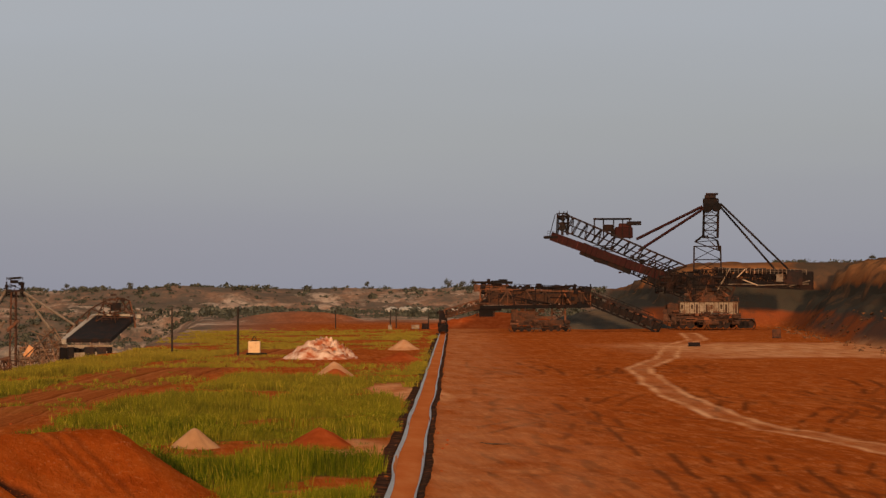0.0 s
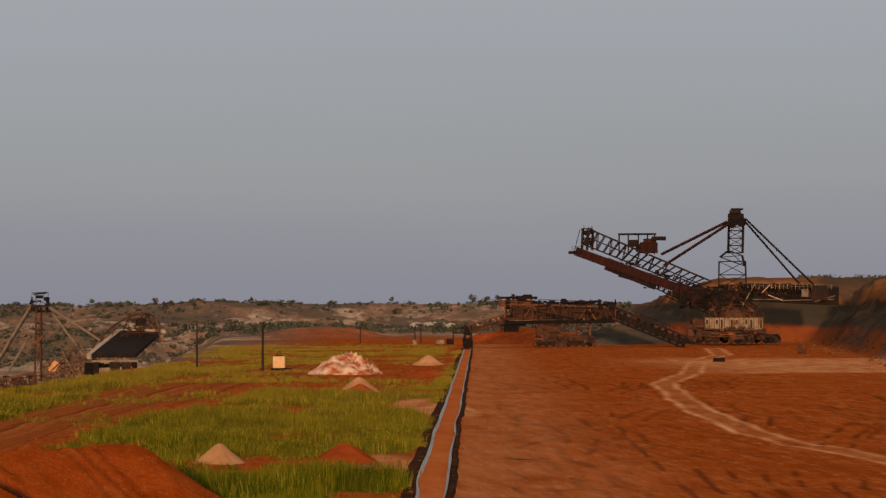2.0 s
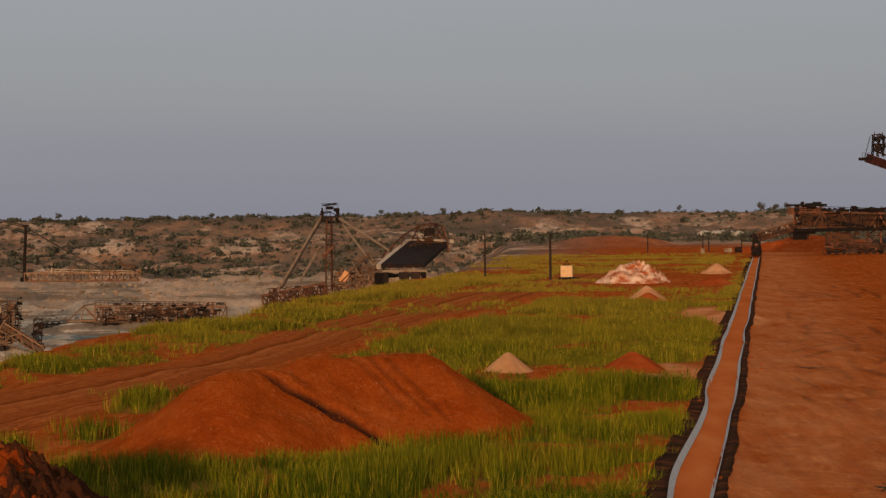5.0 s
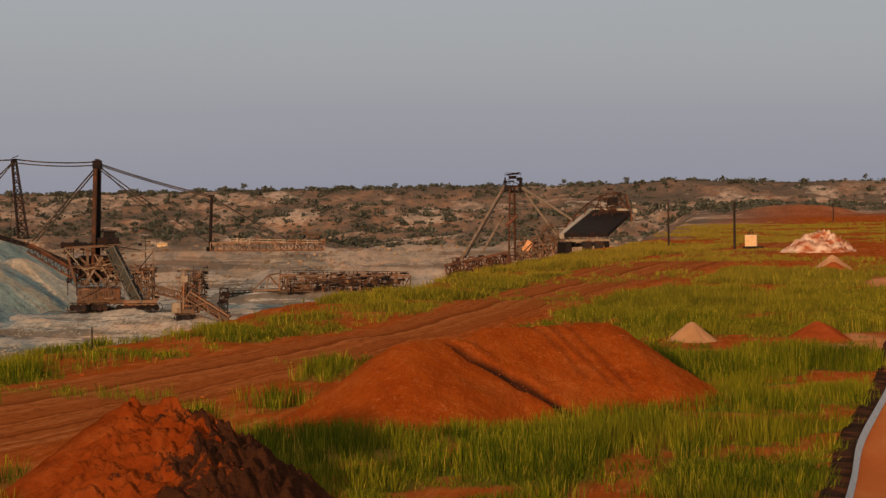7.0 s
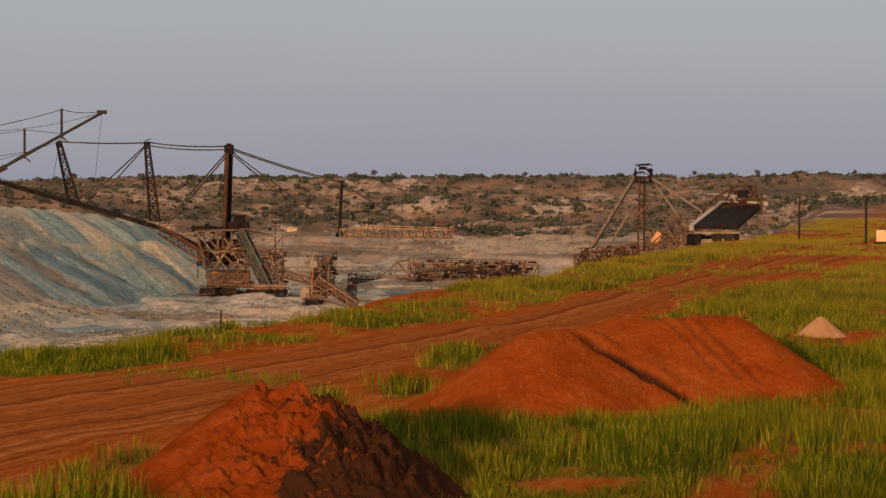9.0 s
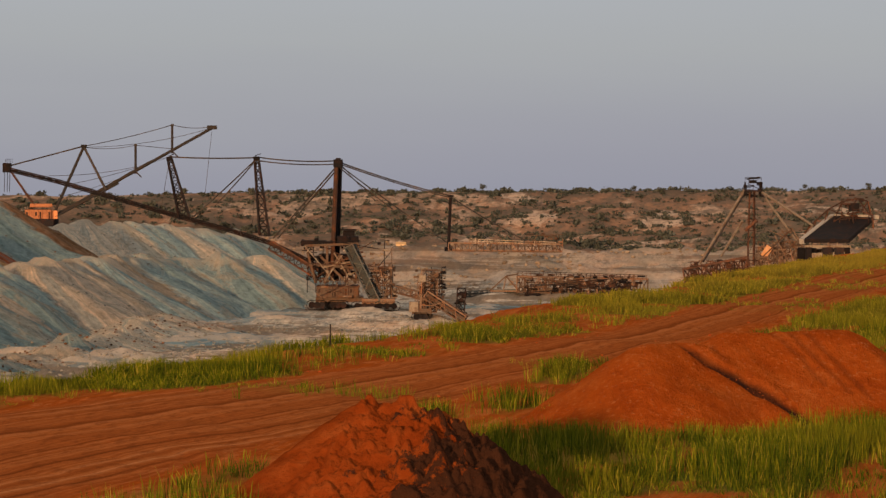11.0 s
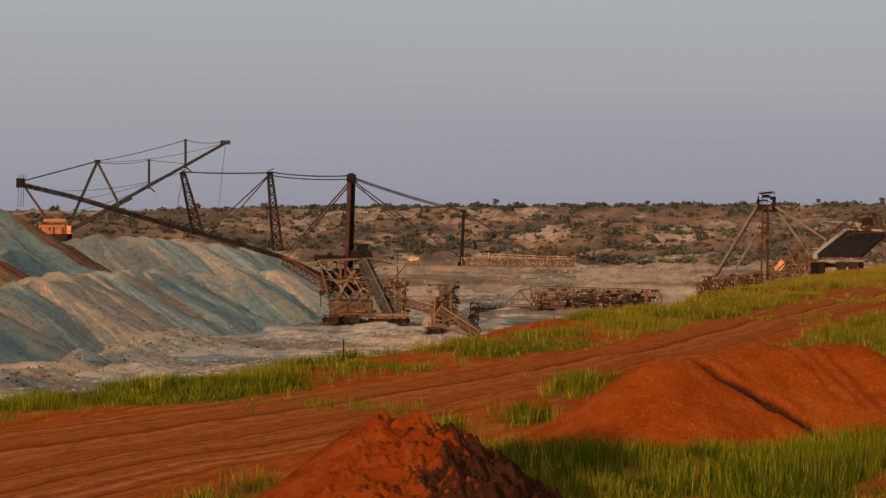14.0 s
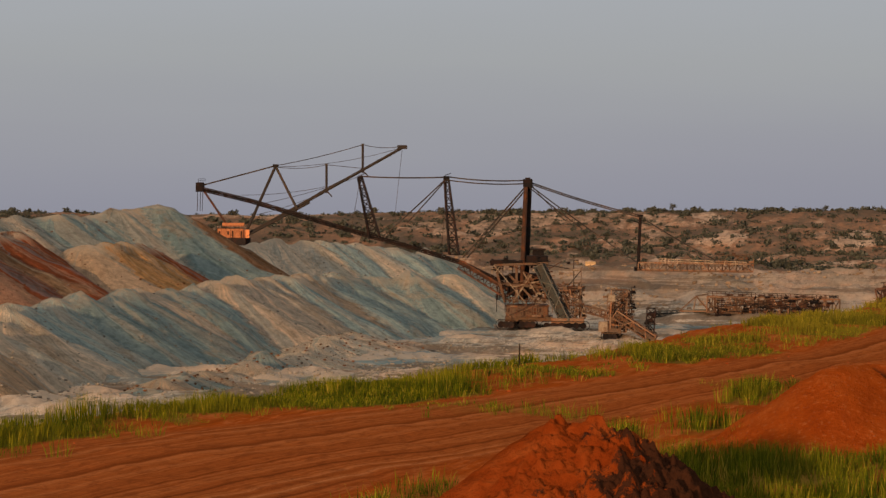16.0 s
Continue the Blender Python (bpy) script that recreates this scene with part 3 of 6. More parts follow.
def grid_mesh(name, X, Y, Z, mat, keep=None, wrap=False):
    ni, nj = X.shape
    me = bpy.data.meshes.new(name)
    idx = np.arange(ni * nj).reshape(ni, nj)
    if wrap:
        idx = np.concatenate([idx, idx[:, :1]], 1)
    q = np.stack([idx[:-1, :-1], idx[:-1, 1:], idx[1:, 1:], idx[1:, :-1]], -1).reshape(-1, 4)
    if keep is not None:
        q = q[keep.ravel()[q].any(1)]
    co = np.stack([X, Y, Z], -1).reshape(-1, 3).astype(np.float32)
    used = np.zeros(len(co), bool)
    used[q.ravel()] = True
    remap = np.cumsum(used) - 1
    co, q = co[used], remap[q]
    me.vertices.add(len(co))
    me.vertices.foreach_set("co", co.ravel())
    me.loops.add(q.size)
    me.loops.foreach_set("vertex_index", q.ravel().astype(np.int32))
    me.polygons.add(len(q))
    me.polygons.foreach_set("loop_start", np.arange(0, q.size, 4, dtype=np.int32))
    me.polygons.foreach_set("use_smooth", np.ones(len(q), bool))
    me.update(calc_edges=True)
    me.validate()
    me.materials.append(mat)
    return me, used


def build_ground():
    az = np.concatenate([np.arange(-25.6, 17.2, 0.06), np.linspace(17.4, 334.2, 44)])
    r = np.concatenate([[0.01], np.linspace(2, 20, 12), np.linspace(24, 66, 16), np.geomspace(68, 440, 235), np.arange(442, 1000, 2.6), np.arange(1003, 1620, 6.5), np.geomspace(1650, 4700, 14)])
    A, R = np.meshgrid(np.radians(az), r)
    X, Y = R * np.sin(A) + 0.4, R * np.cos(A) - 0.7
    Z = land(X, Y)
    # rows run outwards, columns to the right: reverse the columns so that the faces look up
    X, Y, Z = X[:, ::-1], Y[:, ::-1], Z[:, ::-1]
    me, used = grid_mesh("ground", X, Y, Z, GROUND, wrap=True)
    x, y = X.ravel()[used], Y.ravel()[used]
    d, e, c = np.hypot(x, y), pit_edge(y) - x, cut_in(x, y)
    front = y > 0
    road = smooth(-0.8, 1.2, x - road_left(y)) * smooth(-0.8, 1.2, road_right(y) - x) * (y < 420)
    td = line_dist(x, y, TRACK) + 0.5 * fbm(x, y, 0.1, 3, 41)
    wid = 0.7 + y * 0.0018
    pale = smooth(1.0, 0.0, np.abs(td - wid) / (0.36 + y * 0.0009)) + 0.25 * smooth(wid + 0.5, wid - 0.5, td)
    sheet = smooth(330, 350, y) * smooth(450, 425, y) * smooth(62, 85, x) * (c < 2) * 0.75
    strip = smooth(0.8, 1.5, x - channel_x(y)) * smooth(16, 3, x - channel_x(y)) * 0.3
    bare = smooth(1.2, 0.7, np.hypot((x - 10.6) / 3.2, (y - 141) / 15)) + smooth(1.2, 0.7, np.hypot((x - 20.5) / 3.4, (y - 230) / 26))
    pale = np.clip(np.maximum(np.maximum(pale, sheet), np.maximum(strip, 0.8 * bare)), 0, 1) * front
    clay = smooth(3, 9, e) * (d < 1000) * front * smooth(1030, 960, d)
    red_mound = np.clip(1.5 - ((x - 37) / 21) ** 2 - ((y - 825) / 55) ** 2, 0, 1)
    side = smooth(0.055, 0.0, x / np.maximum(y, 1)) * (e < 0)
    hill = side * smooth(480, 680, d) + (1 - side) * smooth(700, 900, d) * np.where(e > 0, 0.55 * smooth(830, 900, d) + 0.45 * smooth(950, 1010, d), 1) * (1 - smooth(0, 4, c)) * (1 - 0.38 * red_mound)
    hill = np.maximum(hill, smooth(425, 470, y) * smooth(-9, -3, e) * (d < 1000) * (1 - smooth(12, 20, e)))
    cut = smooth(-1, 2, c) * front
    green = np.where(front & (d < 680), grass_cover(x, y), 0) * (c < 0)
    for nm, (p, q, s) in {"mask_a": (road, pale, clay), "mask_b": (hill, cut, green)}.items():
        at = me.color_attributes.new(nm, "FLOAT_COLOR", "POINT")
        at.data.foreach_set("color", np.stack([p, q, s, np.ones_like(p)], -1).astype(np.float32).ravel())
    # tyre marks over the graded ground
    rnd = random.Random(17)
    tyre = np.zeros_like(x)
    inside = (x > channel_x(y) + 4) & (y > 70) & (y < 420) & (c < -2)
    for k in range(64):
        ax, ay, head, bend = rnd.uniform(14, 66), rnd.uniform(95, 300), rnd.uniform(-0.15, 0.3), rnd.uniform(-0.003, 0.003)
        ln = rnd.uniform(14, 60)
        pts = [(ax + head * s + bend * s * s, ay + s) for s in np.linspace(0, ln, 6)]
        q = line_dist(x[inside], y[inside], pts) + 0.25 * np.abs(fbm(x[inside], y[inside], 0.9, 3, 300 + k))
        w = 0.16 + 0.0006 * ay
        tyre[inside] = np.maximum(tyre[inside], smooth(w * 1.5, w * 0.4, np.abs(q - 0.9 - 0.001 * ay)) * rnd.uniform(0.5, 0.9) * smooth(-0.15, 0.25, fbm(x[inside] * 1.5, y[inside], 0.16, 3, 330 + k)))
    # deep ruts that fan out over the near ground
    fan = [[(34.3, 216), (29, 176), (24.6, 136), (21.5, 106)]]
    fan += [[(25.2 + 1.5 * k, 140 - 1.5 * k), (23.2 + 1.45 * k, 122), (21.4 + 1.4 * k, 106), (20.8 + 1.4 * k, 98)] for k in range(8)]
    for k, pts in enumerate(fan):
        q = line_dist(x[inside], y[inside], pts) + 0.3 * np.abs(fbm(x[inside], y[inside], 0.7, 3, 400 + k))
        tyre[inside] = np.maximum(tyre[inside], 0.85 * smooth(0.36, 0.12, q) * smooth(-0.25, 0.1, fbm(x[inside], y[inside], 0.2, 3, 430 + k)))
    at = me.attributes.new("tyre", "FLOAT", "POINT")
    at.data.foreach_set("value", tyre.astype(np.float32))
    # blue-grey clay laid bare about the machines
    teal = sum(smooth(1.3, 0.5, np.hypot((x - p) / q, (y - r) / t)) for p, r, q, t in ((-118, 715, 34, 45), (-176, 655, 16, 40), (-160, 560, 14, 40), (-190, 760, 30, 30)))
    at = me.attributes.new("teal", "FLOAT", "POINT")
    at.data.foreach_set("value", np.clip(teal, 0, 1).astype(np.float32))
    at = me.attributes.new("across", "FLOAT", "POINT")
    at.data.foreach_set("value", ((x - 0.5 * (road_left(y) + road_right(y))) * 1.0).astype(np.float32))
    return tagged(new("ground", me), "rust red earth plateau with graded tracks, a deep pale pit and scrubby hills", "ground", kind="structure")


build_ground()


# ---- spoil banks in the pit ----
ICO = [(0, 0, -1), (0.72, 0.53, -0.45), (-0.28, 0.85, -0.45), (-0.89, 0, -0.45), (-0.28, -0.85, -0.45), (0.72, -0.53, -0.45),
       (0.28, 0.85, 0.45), (-0.72, 0.53, 0.45), (-0.72, -0.53, 0.45), (0.28, -0.85, 0.45), (0.89, 0, 0.45), (0, 0, 1)]
ICO_F = [(0, 2, 1), (0, 3, 2), (0, 4, 3), (0, 5, 4), (0, 1, 5), (11, 6, 7), (11, 7, 8), (11, 8, 9), (11, 9, 10), (11, 10, 6),
         (1, 2, 6), (2, 3, 7), (3, 4, 8), (4, 5, 9), (5, 1, 10), (6, 2, 7), (7, 3, 8), (8, 4, 9), (9, 5, 10), (10, 1, 6)]


def rocks(name, x, y, size, mat, label, seed, z=None):
    """Angular lumps lying on the ground, joined into one mesh."""
    rng = np.random.default_rng(seed)
    n = len(x)
    c = np.stack([x, y, (land(x, y) if z is None else z) + size * 0.15], -1)
    v = np.array(ICO)[None] * rng.uniform(0.6, 1.25, (n, 12, 1)) * size[:, None, None] * np.array([1, 1, 0.65])
    a = rng.uniform(0, 6.28, n)
    rot = np.stack([v[..., 0] * np.cos(a)[:, None] - v[..., 1] * np.sin(a)[:, None], v[..., 0] * np.sin(a)[:, None] + v[..., 1] * np.cos(a)[:, None], v[..., 2]], -1)
    q = (rot + c[:, None]).reshape(-1, 3)
    loops = (np.arange(n)[:, None, None] * 12 + np.array(ICO_F)[None]).reshape(-1)
    me = bpy.data.meshes.new(name)
    me.vertices.add(len(q))
    me.vertices.foreach_set("co", q.astype(np.float32).ravel())
    me.loops.add(len(loops))
    me.loops.foreach_set("vertex_index", loops.astype(np.int32))
    me.polygons.add(len(loops) // 3)
    me.polygons.foreach_set("loop_start", np.arange(0, len(loops), 3, dtype=np.int32))
    me.update(calc_edges=True)
    me.materials.append(mat)
    return tagged(new(name, me), label, "rubble" if label else "", kind="stuff")


def spoil_bank(crest, slope, palette, label, seed, hump=1.2, step=1.6, drift=0.0, last=(), name="spoil_bank"):
    """Overburden tipped load by load along a crest: a cone for each load, joined by a low ridge.
    palette: tints picked at random, later ones more often with drift; last: tints of the final loads."""
    rnd = random.Random(seed)
    cx, cy = [p[0] for p in crest], [p[1] for p in crest]
    X, Y = np.meshgrid(np.arange(min(cx) - 50, max(cx) + 50, step), np.arange(min(cy) - 50, max(cy) + 50, step))
    wx, wy = fbm(X, Y, 0.05, 3, seed) * 4, fbm(X, Y, 0.05, 3, seed + 20) * 4
    runs = [math.hypot(b[0] - a[0], b[1] - a[1]) for a, b in zip(crest, crest[1:])]
    ends = np.concatenate([[0], np.cumsum(runs)])
    at_s, loads = 0.0, []
    while at_s < ends[-1]:
        loads.append(at_s)
        at_s += rnd.uniform(5.0, 12.0)
    loads.append(ends[-1])
    Z = np.full(X.shape, -999.0)
    F, C = np.zeros(X.shape), np.zeros(X.shape)
    T = np.zeros(X.shape + (3,))
    pick = 0
    for i, q in enumerate(loads):
        px, py, pz = np.interp(q, ends, cx) + rnd.uniform(-2, 2), np.interp(q, ends, cy) + rnd.uniform(-2, 2), np.interp(q, ends, [p[2] for p in crest])
        pz += hump * rnd.uniform(-0.9, 0.8)
        if rnd.random() < 0.6:
            pick = min(len(palette) - 1, int(len(palette) * rnd.random() ** (1 / (1 + drift * q / ends[-1]))))
        tint = palette[pick]
        if len(loads) - i <= len(last):
            tint = last[i - len(loads) + len(last)]
        dx, dy = X + wx - px, Y + wy - py
        d = np.hypot(dx, dy)
        turn = np.arctan2(dy, dx)
        z = pz - slope * np.sqrt(d * d + 1.2) + 0.30 * hump * vnoise(turn * 9 + 31 * i, d * 0.02, seed + 2) * smooth(1, 10, d)
        win = z > Z
        F = np.where(win, 40.0 * i + turn * 16, F)
        C = np.where(win, np.clip(1.2 - d / 5.5, 0, 1), C)
        T[win] = tint
        Z = np.maximum(Z, z)
    for (ax, ay, az), (bx, by, bz) in zip(crest, crest[1:]):
        ux, uy = bx - ax, by - ay
        t = np.clip(((X + wx - ax) * ux + (Y + wy - ay) * uy) / (ux * ux + uy * uy), 0, 1)
        Z = np.maximum(Z, az + (bz - az) * t - 1.6 * hump - slope * np.hypot(X + wx - ax - t * ux, Y + wy - ay - t * uy))
    Z = Z + fbm(X, Y, 0.16, 4, seed + 3) * 0.9 + (0.3 + C) * np.maximum(fbm(X, Y, 0.22, 4, seed + 6), 0) * 2.2
    G = land(X, Y)
    me, used = grid_mesh(name, X, Y, Z, SPOIL, keep=Z > G - 0.6)
    for nm, v in (("flute", F), ("crest", C)):
        at = me.attributes.new(nm, "FLOAT", "POINT")
        at.data.foreach_set("value", v.ravel()[used].astype(np.float32))
    at = me.color_attributes.new("tint", "FLOAT_COLOR", "POINT")
    at.data.foreach_set("color", np.concatenate([T.reshape(-1, 3)[used], np.ones((used.sum(), 1))], 1).astype(np.float32).ravel())
    bank = tagged(new(name, me), label, "spoil bank", "spoil banks in the pit")
    rng = np.random.default_rng(seed)
    ii, jj = np.nonzero(Z > G + 0.3)
    k = rng.choice(len(ii), min(len(ii), 700), replace=False)
    lump = rocks("clay_rubble", X[ii[k], jj[k]] + rng.uniform(-1, 1, len(k)), Y[ii[k], jj[k]], rng.uniform(0.10, 0.42, len(k)), CLAY_LUMP if TEAL in palette else CUT_LUMP, "", seed, Z[ii[k], jj[k]] - 0.1)
    lump.parent = bank
    return bank


spoil_bank([(-190, 380, -16), (-213, 469, -9.3), (-211, 585, -7.2), (-208, 668, -7.5), (-188, 714, -8)], 0.56, (TAN, BROWN, TEAL, CREAM, TAN, DARK_TEAL, TEAL),
           "long bank of dumped grey-green and cream clay beside the pit floor", 51, 1.3, drift=0.9, last=(TEAL, TEAL, TEAL, CREAM))
spoil_bank([(-265, 738, 0.4), (-237, 785, 0.2), (-220, 821, -5)], 0.56, (TEAL, TAN, TEAL, CREAM, DARK_TEAL),
           "second bank of grey-green clay with pale humps along its crest", 52, 1.1)
spoil_bank([(-310, 520, 9), (-294, 569, 8.4), (-272, 640, 8.4), (-265.5, 668, 11.8), (-259, 672, 9.2)], 0.57, (GREY, BROWN, GREY, TAN, DARK_TEAL),
           "tall spoil bank of grey and brown earth", 53, 0.7, last=(GREY, TAN, DARK_TEAL, UMBER))
spoil_bank([(-292, 490, 7), (-268, 537, 6.5), (-261, 573, 4.2)], 0.56, (RUST, RUST, RUST, UMBER), "steep bank of rust red earth in front of a taller one", 54, 0.7, last=(RUST, RUST))
spoil_bank([(-250, 589, 1.4), (-247, 617, 1.5)], 0.56, (OCHRE, OCHRE, BROWN), "low ochre bank with dark streaks", 55, 0.7, last=(OCHRE, RUST))
spoil_bank([(-168, 420, -22.0), (-172, 520, -21.5), (-178, 590, -21)], 0.30, (TAN, BROWN, DARK_TEAL, CREAM, TAN), "low trampled rubble bank of grey clay on the pit floor", 56, 2.0)

# ---- heaps of earth on the plateau ----
def ground_z(x, y):
    return float(land(np.array([float(x)]), np.array([float(y)]))[0])


def heap(name, x, y, rx, ry, h, mat, label, seed, turn=0.0, ridge=0.0, rough=0.12, clod=0.0, group="earth mounds", n=64):
    """A tipped heap: sides at the slope of loose earth, a rounded crest of half-length ridge."""
    t = np.linspace(0, 1, n // 2)
    a = np.linspace(0, 2 * math.pi, n, endpoint=False)
    T, A = np.meshgrid(t, a, indexing="ij")
    wob = 1 + 0.16 * fbm(np.cos(A) * 2 + seed, np.sin(A) * 2, 0.9, 3, seed)
    lx = T * np.cos(A) * rx * wob
    ly = T * np.sin(A) * ry * wob
    if ridge:
        lx = lx + np.cos(A) / np.sqrt(np.cos(A) ** 2 + 0.05) * ridge
    c, s = math.cos(radians(turn)), math.sin(radians(turn))
    X, Y = x + lx * c - ly * s, y + lx * s + ly * c
    prof = 1 - np.sqrt(T * T + 0.012) / math.sqrt(1.012)
    Z = h * prof * 1.08 + fbm(X, Y, 0.9, 4, seed + 1) * rough * h * np.sqrt(np.clip(prof * 4, 0, 1))
    if clod:
        lump = np.abs(fbm(X, Y, 2.0, 5, seed + 2)) * 2.2 - 0.3
        Z = Z + clod * lump * np.clip(prof * 3, 0, 1) * smooth(0.0, 0.6, np.cos(A + 0.75))
    Z = Z + land(X, Y) - 0.06 - 0.25 * (T > 0.999)
    me, _ = grid_mesh(name, X, Y, Z, mat, wrap=True)
    top = bmesh.new()
    top.from_mesh(me)
    bmesh.ops.remove_doubles(top, verts=top.verts, dist=0.002)
    bmesh.ops.holes_fill(top, edges=top.edges, sides=0)
    bmesh.ops.recalc_face_normals(top, faces=top.faces)
    for f in top.faces:
        f.smooth = True
    top.to_mesh(me)
    top.free()
    return tagged(new(name, me), label, "mound", group)


def windrow(lobes, label, seed, step=0.12):
    """Loads of sand tipped against one another: straight slopes, a crease where they meet."""
    X, Y = np.meshgrid(np.arange(-18, 4, step), np.arange(88, 122, step * 1.6))
    Z = np.full(X.shape, -9.0)
    wob = fbm(X, Y, 0.35, 3, seed) * 0.9
    for ax, ay, az, bx, by, bz, slope in lobes:
        ux, uy = bx - ax, by - ay
        t = np.clip(((X - ax) * ux + (Y - ay) * uy) / (ux * ux + uy * uy), 0, 1)
        d = np.hypot(X - ax - t * ux, (Y - ay - t * uy) * 0.62) + wob * 0.35
        Z = np.maximum(Z, az + (bz - az) * t - slope * (np.sqrt(np.maximum(d, 0) ** 2 + 0.35) - 0.5))
    flow = vnoise(X * 2.2 + Y * 0.5, Y * 0.12, seed + 4) * 0.10 + fbm(X, Y, 1.2, 3, seed + 5) * 0.07
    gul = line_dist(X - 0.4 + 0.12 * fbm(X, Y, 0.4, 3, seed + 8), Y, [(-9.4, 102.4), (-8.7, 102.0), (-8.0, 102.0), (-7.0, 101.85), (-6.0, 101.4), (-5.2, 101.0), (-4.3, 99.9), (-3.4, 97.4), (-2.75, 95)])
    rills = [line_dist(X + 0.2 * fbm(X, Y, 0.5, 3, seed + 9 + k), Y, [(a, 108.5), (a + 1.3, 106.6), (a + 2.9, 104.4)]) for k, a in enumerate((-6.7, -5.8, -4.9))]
    Z = Z - 0.28 * smooth(0.8, 0.25, gul) - sum(0.07 * smooth(0.3, 0.05, q) for q in rills)
    Z = Z + flow
    # mask for the painted shade: strong in the crease, faint in the rills
    crease_shade = np.clip(smooth(0.66, 0.30, gul) * (0.85 + 0.5 * np.clip(fbm(X, Y, 0.8, 3, seed + 12), -0.5, 0.5)) + sum(0.32 * smooth(0.22, 0.04, q) for q in rills), 0, 1)
    G = land(X, Y)
    me, used = grid_mesh("earth_mound", X, Y, Z, HEAP_BIG, keep=Z > G - 0.25)
    at = me.attributes.new("crease_shade", "FLOAT", "POINT")
    at.data.foreach_set("value", crease_shade.ravel()[used].astype(np.float32))
    mound = tagged(new("earth_mound", me), label, "mound", "earth mounds")
    rng = np.random.default_rng(seed)
    ii, jj = np.nonzero(Z > G + 0.05)
    k = rng.choice(len(ii), 1300, replace=False)
    rocks("gravel", X[ii[k], jj[k]], Y[ii[k], jj[k]], rng.uniform(0.015, 0.06, len(k)), PEBBLE, "", seed, Z[ii[k], jj[k]] - 0.005).parent = mound
    return mound


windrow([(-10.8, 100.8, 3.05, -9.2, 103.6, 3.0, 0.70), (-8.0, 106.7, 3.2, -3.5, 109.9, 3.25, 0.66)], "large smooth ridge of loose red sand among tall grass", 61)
heap("earth_mound", -14.4, 68.6, 4.3, 6.0, 3.2, HEAP_CLOD, "steep heap of clodded red earth with a darker right flank", 62, 0, 0.75, 0.06, 0.36, n=280)
heap("sand_mound", 0.6, 147, 1.45, 2.2, 1.15, HEAP_PALE, "small cone of pale sand in tall grass", 63, rough=0.06)
heap("earth_mound", 7.9, 149, 2.0, 4.0, 1.15, HEAP_RED, "low heap of red earth at the edge of bare ground", 64, rough=0.08)
heap("rubble_mound", 18.5, 346, 4.4, 7.5, 2.6, HEAP_PINK, "broad heap of pink and white rubble on red ground", 65, ridge=0.8, rough=0.34, clod=0.7)
heap("sand_mound", 16.2, 275, 2.3, 4.0, 1.7, HEAP_TAN, "tan sand heap behind a darker red one", 66, rough=0.07)
heap("earth_mound", 15.5, 262, 2.3, 3.0, 1.35, HEAP_RED, "low dark red heap in front of a tan one", 67, rough=0.08)
heap("sand_mound", 34.8, 404, 2.6, 4.0, 1.6, HEAP_TAN, "small pale heap near the channel", 68, rough=0.1)
heap("earth_mound", 28.5, 335, 3.0, 4.5, 1.2, HEAP_RED, "low red heap near the channel", 69, rough=0.1)


GREY_EARTH = earth_material("dark_grey_earth", (0.040, 0.034, 0.028), (0.065, 0.054, 0.043), (0.11, 0.07, 0.045), 0.3)
heap("earth_bank", 80, 640, 18, 9, 4.0, HEAP_RED, "low bank of red earth behind the conveyor bridge", 71, ridge=4.0, rough=0.12)
heap("earth_bank", 101, 616, 16, 8, 4.4, GREY_EARTH, "low bank of dark grey earth below the cut face", 70, ridge=3.0, rough=0.12, clod=0.3)


# ---- drainage channel ----
def strip_mesh(ys, left, right, zl, zr, thick):
    m = Mesh()
    n = len(ys)
    for i in range(n):
        m.v += [(left[i], ys[i], zl[i]), (right[i], ys[i], zr[i]), (right[i], ys[i], zr[i] - thick), (left[i], ys[i], zl[i] - thick)]
    for i in range(n - 1):
        a, b = 4 * i, 4 * i + 4
        m.f += [(a, a + 1, b + 1, b), (a + 1, a + 2, b + 2, b + 1), (a + 3, a, b, b + 3), (a + 2, a + 3, b + 3, b + 2)]
    return m


